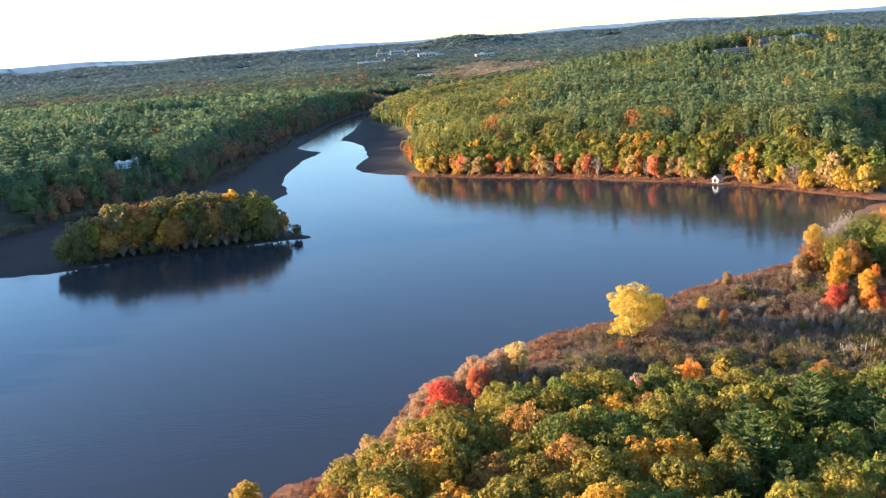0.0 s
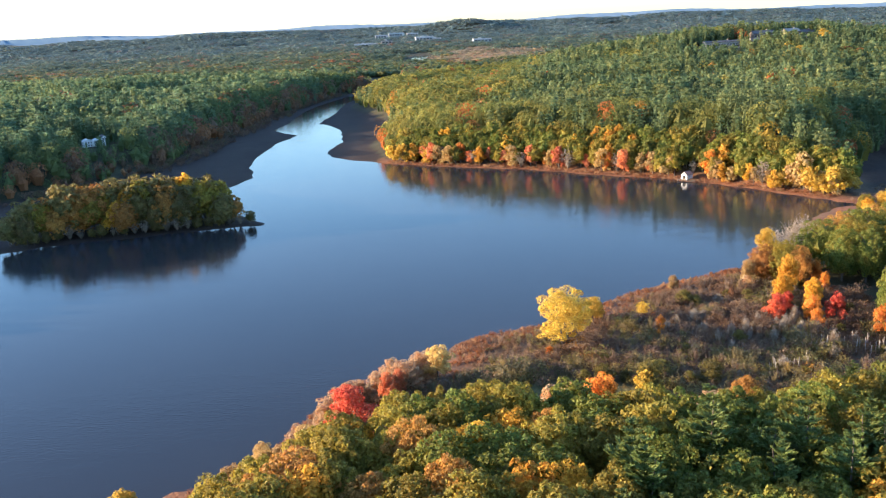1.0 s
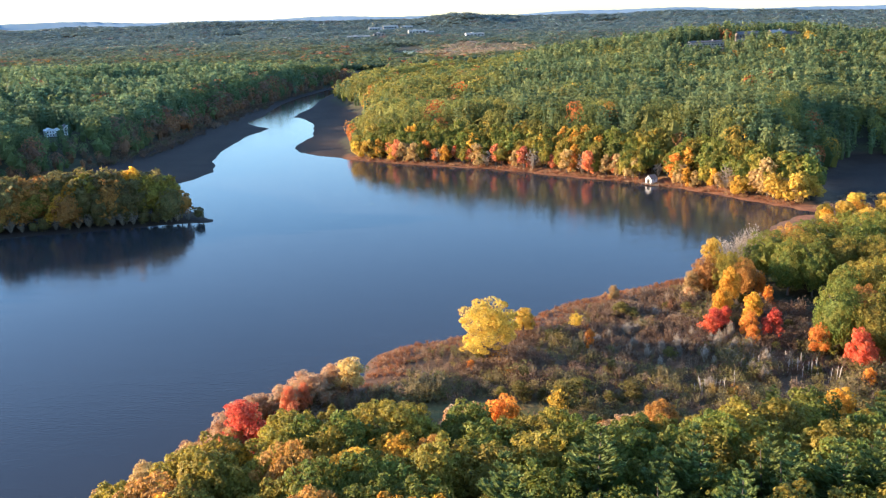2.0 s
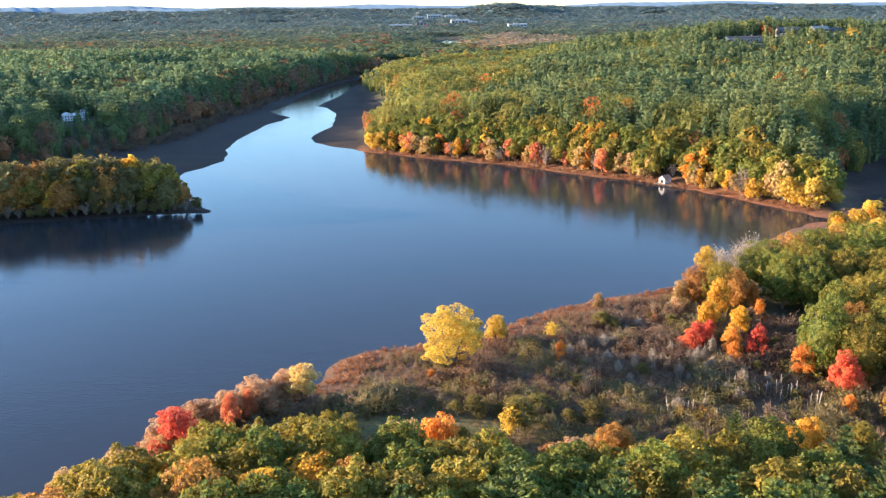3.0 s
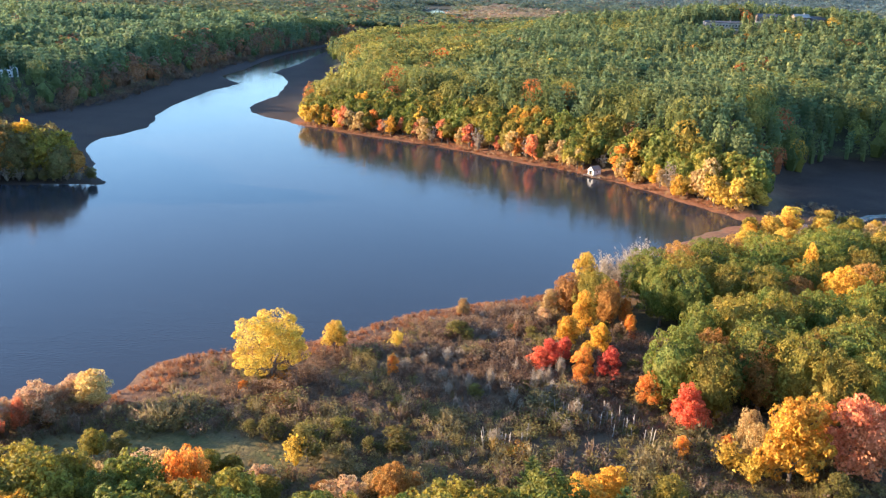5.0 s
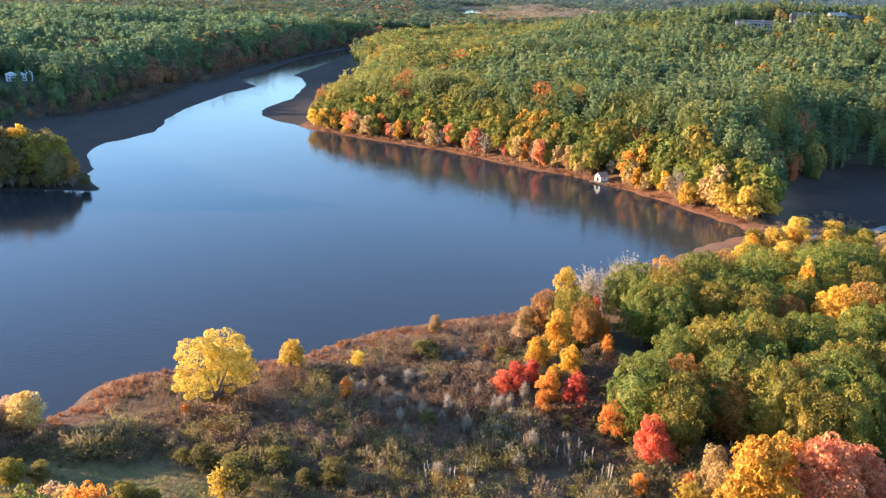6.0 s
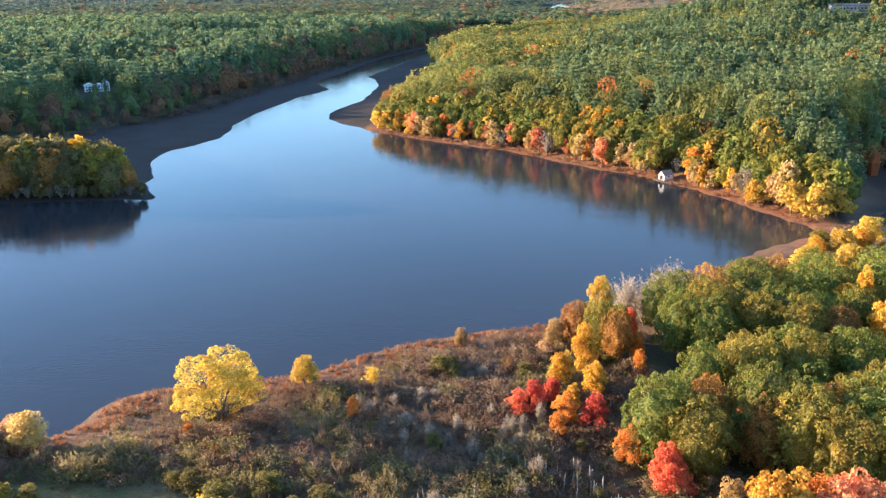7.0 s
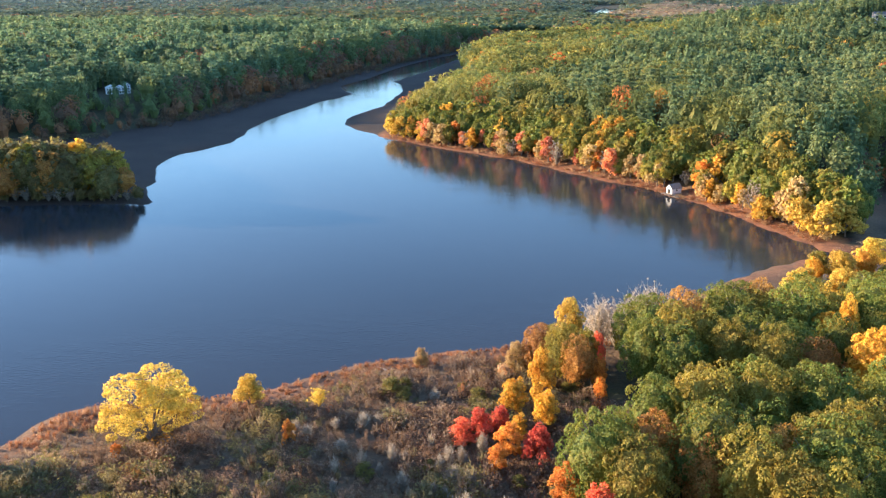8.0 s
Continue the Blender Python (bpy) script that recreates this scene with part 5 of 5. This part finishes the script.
def build_white_house():
    ob = new("white_house")
    tagged(ob, "large white house with several wings and windows among trees", "house")
    for k, (x, y, w, l, eave, ridge) in enumerate(((-6.2, 0.5, 8.5, 9.0, 5.6, 7.4), (1.8, 0, 9.0, 8.0, 5.2, 6.8), (8.2, 0.8, 5.4, 9.6, 7.2, 9.6))):
        bm = bmesh.new()
        gable_walls(bm, w, l, eave, ridge)
        bmesh.ops.translate(bm, verts=bm.verts, vec=(x, y, 0))
        solid("wall", bm, WHITE, ob, "white painted boards")
        for side in (-1, 1):
            bm = roof_slab(side, w, l, eave, ridge)
            bmesh.ops.translate(bm, verts=bm.verts, vec=(x, y, 0))
            solid("roof", bm, WHITE if k < 2 else ROOF, ob, "pale roof" if k < 2 else "dark grey shingles")
        cols = 3 if w > 8 else 2
        for i in range(cols):
            for z in (0.9, 3.5) if eave < 7 else (0.9, 3.5, 5.6):
                window_on(ob, x + (i - (cols - 1) / 2) * 2.3, y - l / 2, z, 1.1, 1.4, -1)
        for j in (-1, 1):
            if k == 2:
                window_on(ob, x + w / 2, y + j * 2.2, 3.5, 1.1, 1.4, 1, False)
    boxed("porch", (-4.0, -6.2, 0.0), (5.8, -4.3, 0.3), WHITE, ob)
    boxed("porch_roof", (-4.2, -6.4, 2.8), (6.0, -4.05, 3.0), WHITE, ob)
    for i in range(5):
        boxed("porch_post", (-3.9 + i * 2.4, -6.15, 0.3), (-3.7 + i * 2.4, -5.95, 2.8), WHITE, ob)
    boxed("chimney", (4.9, 0.2, 5.0), (5.8, 1.1, 9.4), STONE, ob, "stone chimney", 0.03)
    ob.matrix_basis = Matrix.Translation((-200, 576, float(height(-200, 576)) - 0.1)) @ Matrix.Rotation(radians(34), 4, "Z") @ Matrix.Scale(0.66, 4)


def build_hill_houses():
    for x, y, turn, l, w, eave, ridge, mat, label in ((286, 955, 8, 34, 8, 4.5, 5.6, STONE, "long low pale stone house on the hilltop"),
                                                      (332, 972, 8, 22, 9, 4.2, 6.6, DARKWOOD, "dark timber house among hilltop trees"),
                                                      (364, 982, 14, 15, 9, 5.0, 7.6, DARKWOOD, "brown house with a pale roof on the hilltop"),
                                                      (380, 984, 8, 13, 8, 4.0, 6.2, DARKWOOD, "small dark house on the hilltop")):
        ob = new("hill_house")
        tagged(ob, label, "house", "houses on the hilltop")
        bm = bmesh.new()
        gable_walls(bm, w, l, eave, ridge)
        solid("wall", bm, mat, ob)
        for side in (-1, 1):
            solid("roof", roof_slab(side, w, l, eave, ridge, 0.6), STONE if "pale roof" in label else ROOF, ob)
        for i in range(int(l // 3)):
            window_on(ob, w / 2, -l / 2 + 1.8 + i * 3, 1.0, 1.7, 1.6, 1, False)
        boxed("foundation", (-w / 2 + 0.1, -l / 2 + 0.1, -4.0), (w / 2 - 0.1, l / 2 - 0.1, -0.01), STONE, ob)
        boxed("chimney", (-0.5, l * 0.2, eave), (0.5, l * 0.2 + 1, ridge + 1.2), STONE, ob)
        ob.matrix_basis = Matrix.Translation((x, y, float(height(x, y)) + (1.2 if mat is STONE else 2.5))) @ Matrix.Rotation(radians(turn - 90), 4, "Z")
    wall = new("terrace_wall")
    tagged(wall, "long pale stone terrace wall along the hilltop", "wall")
    rng = np.random.default_rng(61)
    for i in range(13):
        boxed("stone_block", (-32 + i * 5.0, -0.8, -3.0), (-27.2 + i * 5.0, 0.8, 1.6 + rng.uniform(-0.4, 0.9)), STONE, wall, "", 0.15)
    wall.matrix_basis = Matrix.Translation((272, 936, float(height(272, 936)) + 1.6)) @ Matrix.Rotation(radians(8), 4, "Z")


def build_far_town():
    for x, y, l, w, h, mat in ((-205, 2560, 62, 26, 8, CONCRETE), (-150, 2570, 30, 22, 11, STONE), (-50, 2600, 48, 26, 13, CONCRETE), (-20, 2640, 30, 20, 9, CONCRETE),
                               (100, 2430, 46, 24, 10, CONCRETE), (-215, 3300, 44, 20, 13, CONCRETE), (-165, 3330, 52, 20, 16, CONCRETE), (-110, 3350, 40, 20, 12, CONCRETE), (-390, 2500, 26, 18, 7, CONCRETE)):
        ob = new("industrial_building")
        tagged(ob, "flat roofed pale building far off among trees", "building", "buildings of the far town")
        boxed("wall", (-l / 2, -w / 2, -3), (l / 2, w / 2, h), mat, ob)
        boxed("roof", (-l / 2 - 0.5, -w / 2 - 0.5, h + 0.01), (l / 2 + 0.5, w / 2 + 0.5, h + 0.8), ROOF if mat is STONE else CONCRETE, ob)
        boxed("roof_unit", (-l * 0.2, -3, h + 0.81), (-l * 0.2 + 7, 3, h + 3.2), CONCRETE, ob)
        for i in range(int(l // 9)):
            boxed("window", (-l / 2 + 3 + i * 9, -w / 2 - 0.15, h * 0.45), (-l / 2 + 8.5 + i * 9, -w / 2 - 0.01, h * 0.75), GLASS, ob, "dark strip window")
        ob.matrix_basis = Matrix.Translation((x, y, float(height(x, y)) + 3.5)) @ Matrix.Rotation(radians(6), 4, "Z")


def build_stubs():
    """Bleached stems of dead saplings standing in the wet part of the meadow."""
    rng = np.random.default_rng(62)
    shapes = []
    for k in range(4):
        n = 5
        zs = np.linspace(-0.1, 1.0, n)
        lean = rng.normal(0, 0.12, 2)
        v, f = tube(np.stack([lean[0] * zs, lean[1] * zs, zs], 1), 0.05 * np.array([1.25, 1.0, 0.9, 0.8, 0.55]), 6)
        b = tube(np.array([(lean[0] * 0.6, lean[1] * 0.6, 0.6), (0.14, 0.05, 0.78)]), [0.03, 0.012], 4)
        shapes.append((mesh_of("stem", v, f, DEADWOOD, smooth=True), mesh_of("branch_stub", *b, DEADWOOD)))
    for cx, cy, n, sx, sy in ((86, 196, 9, 4, 3), (90, 197, 8, 4, 3), (97, 206, 8, 4, 3), (100, 209, 5, 4, 3), (104, 207, 9, 4, 3), (108.5, 205, 11, 4.5, 3), (111, 201, 7, 4, 3)):
        for _ in range(n):
            x, y = cx + rng.normal(0, sx * 0.6), cy + rng.normal(0, sy * 0.6)
            stem, twig = shapes[int(rng.integers(4))]
            ob = new("dead_stub")
            tagged(ob, "bleached bare stub of a dead sapling in the meadow", "dead tree", "dead stubs in the meadow")
            part("trunk", stem, ob)
            part("branch", twig, ob)
            h = rng.uniform(1.3, 3.6)
            ob.matrix_basis = Matrix.Translation((x, y, float(height(x, y)))) @ Matrix.Rotation(rng.uniform(0, 6.28), 4, "Z") @ Matrix.Diagonal((h * 0.65, h * 0.65, h, 1))
    for cx, cy, turn, l in ((110, 193, 20, 6), (104, 195, -15, 5), (116, 199, 40, 4.5), (74, 256, 12, 6), (71, 259, -30, 4), (88, 191, 65, 4)):
        v, f = tube(np.array([(-l / 2, 0, 0.12), (-l * 0.1, 0.15, 0.16), (l / 2, 0, 0.12)]), [0.16, 0.13, 0.05], 7)
        log = new("fallen_log")
        tagged(log, "bleached fallen trunk lying in the meadow", "log", "fallen logs")
        part("trunk", mesh_of("log", v, f, DEADWOOD, smooth=True), log)
        for k in range(4):
            b = tube(np.array([(l * (0.1 + 0.1 * k), 0, 0.15), (l * (0.16 + 0.1 * k), (-1) ** k * 0.9, 0.55), (l * (0.2 + 0.1 * k), (-1) ** k * 1.3, 0.9)]), [0.05, 0.03, 0.012], 4)
            part("branch", mesh_of("log_branch", *b, DEADWOOD), log)
        log.matrix_basis = Matrix.Translation((cx, cy, float(height(cx, cy)))) @ Matrix.Rotation(radians(turn), 4, "Z")


build_boathouse()
build_white_house()
build_hill_houses()
build_far_town()
build_stubs()
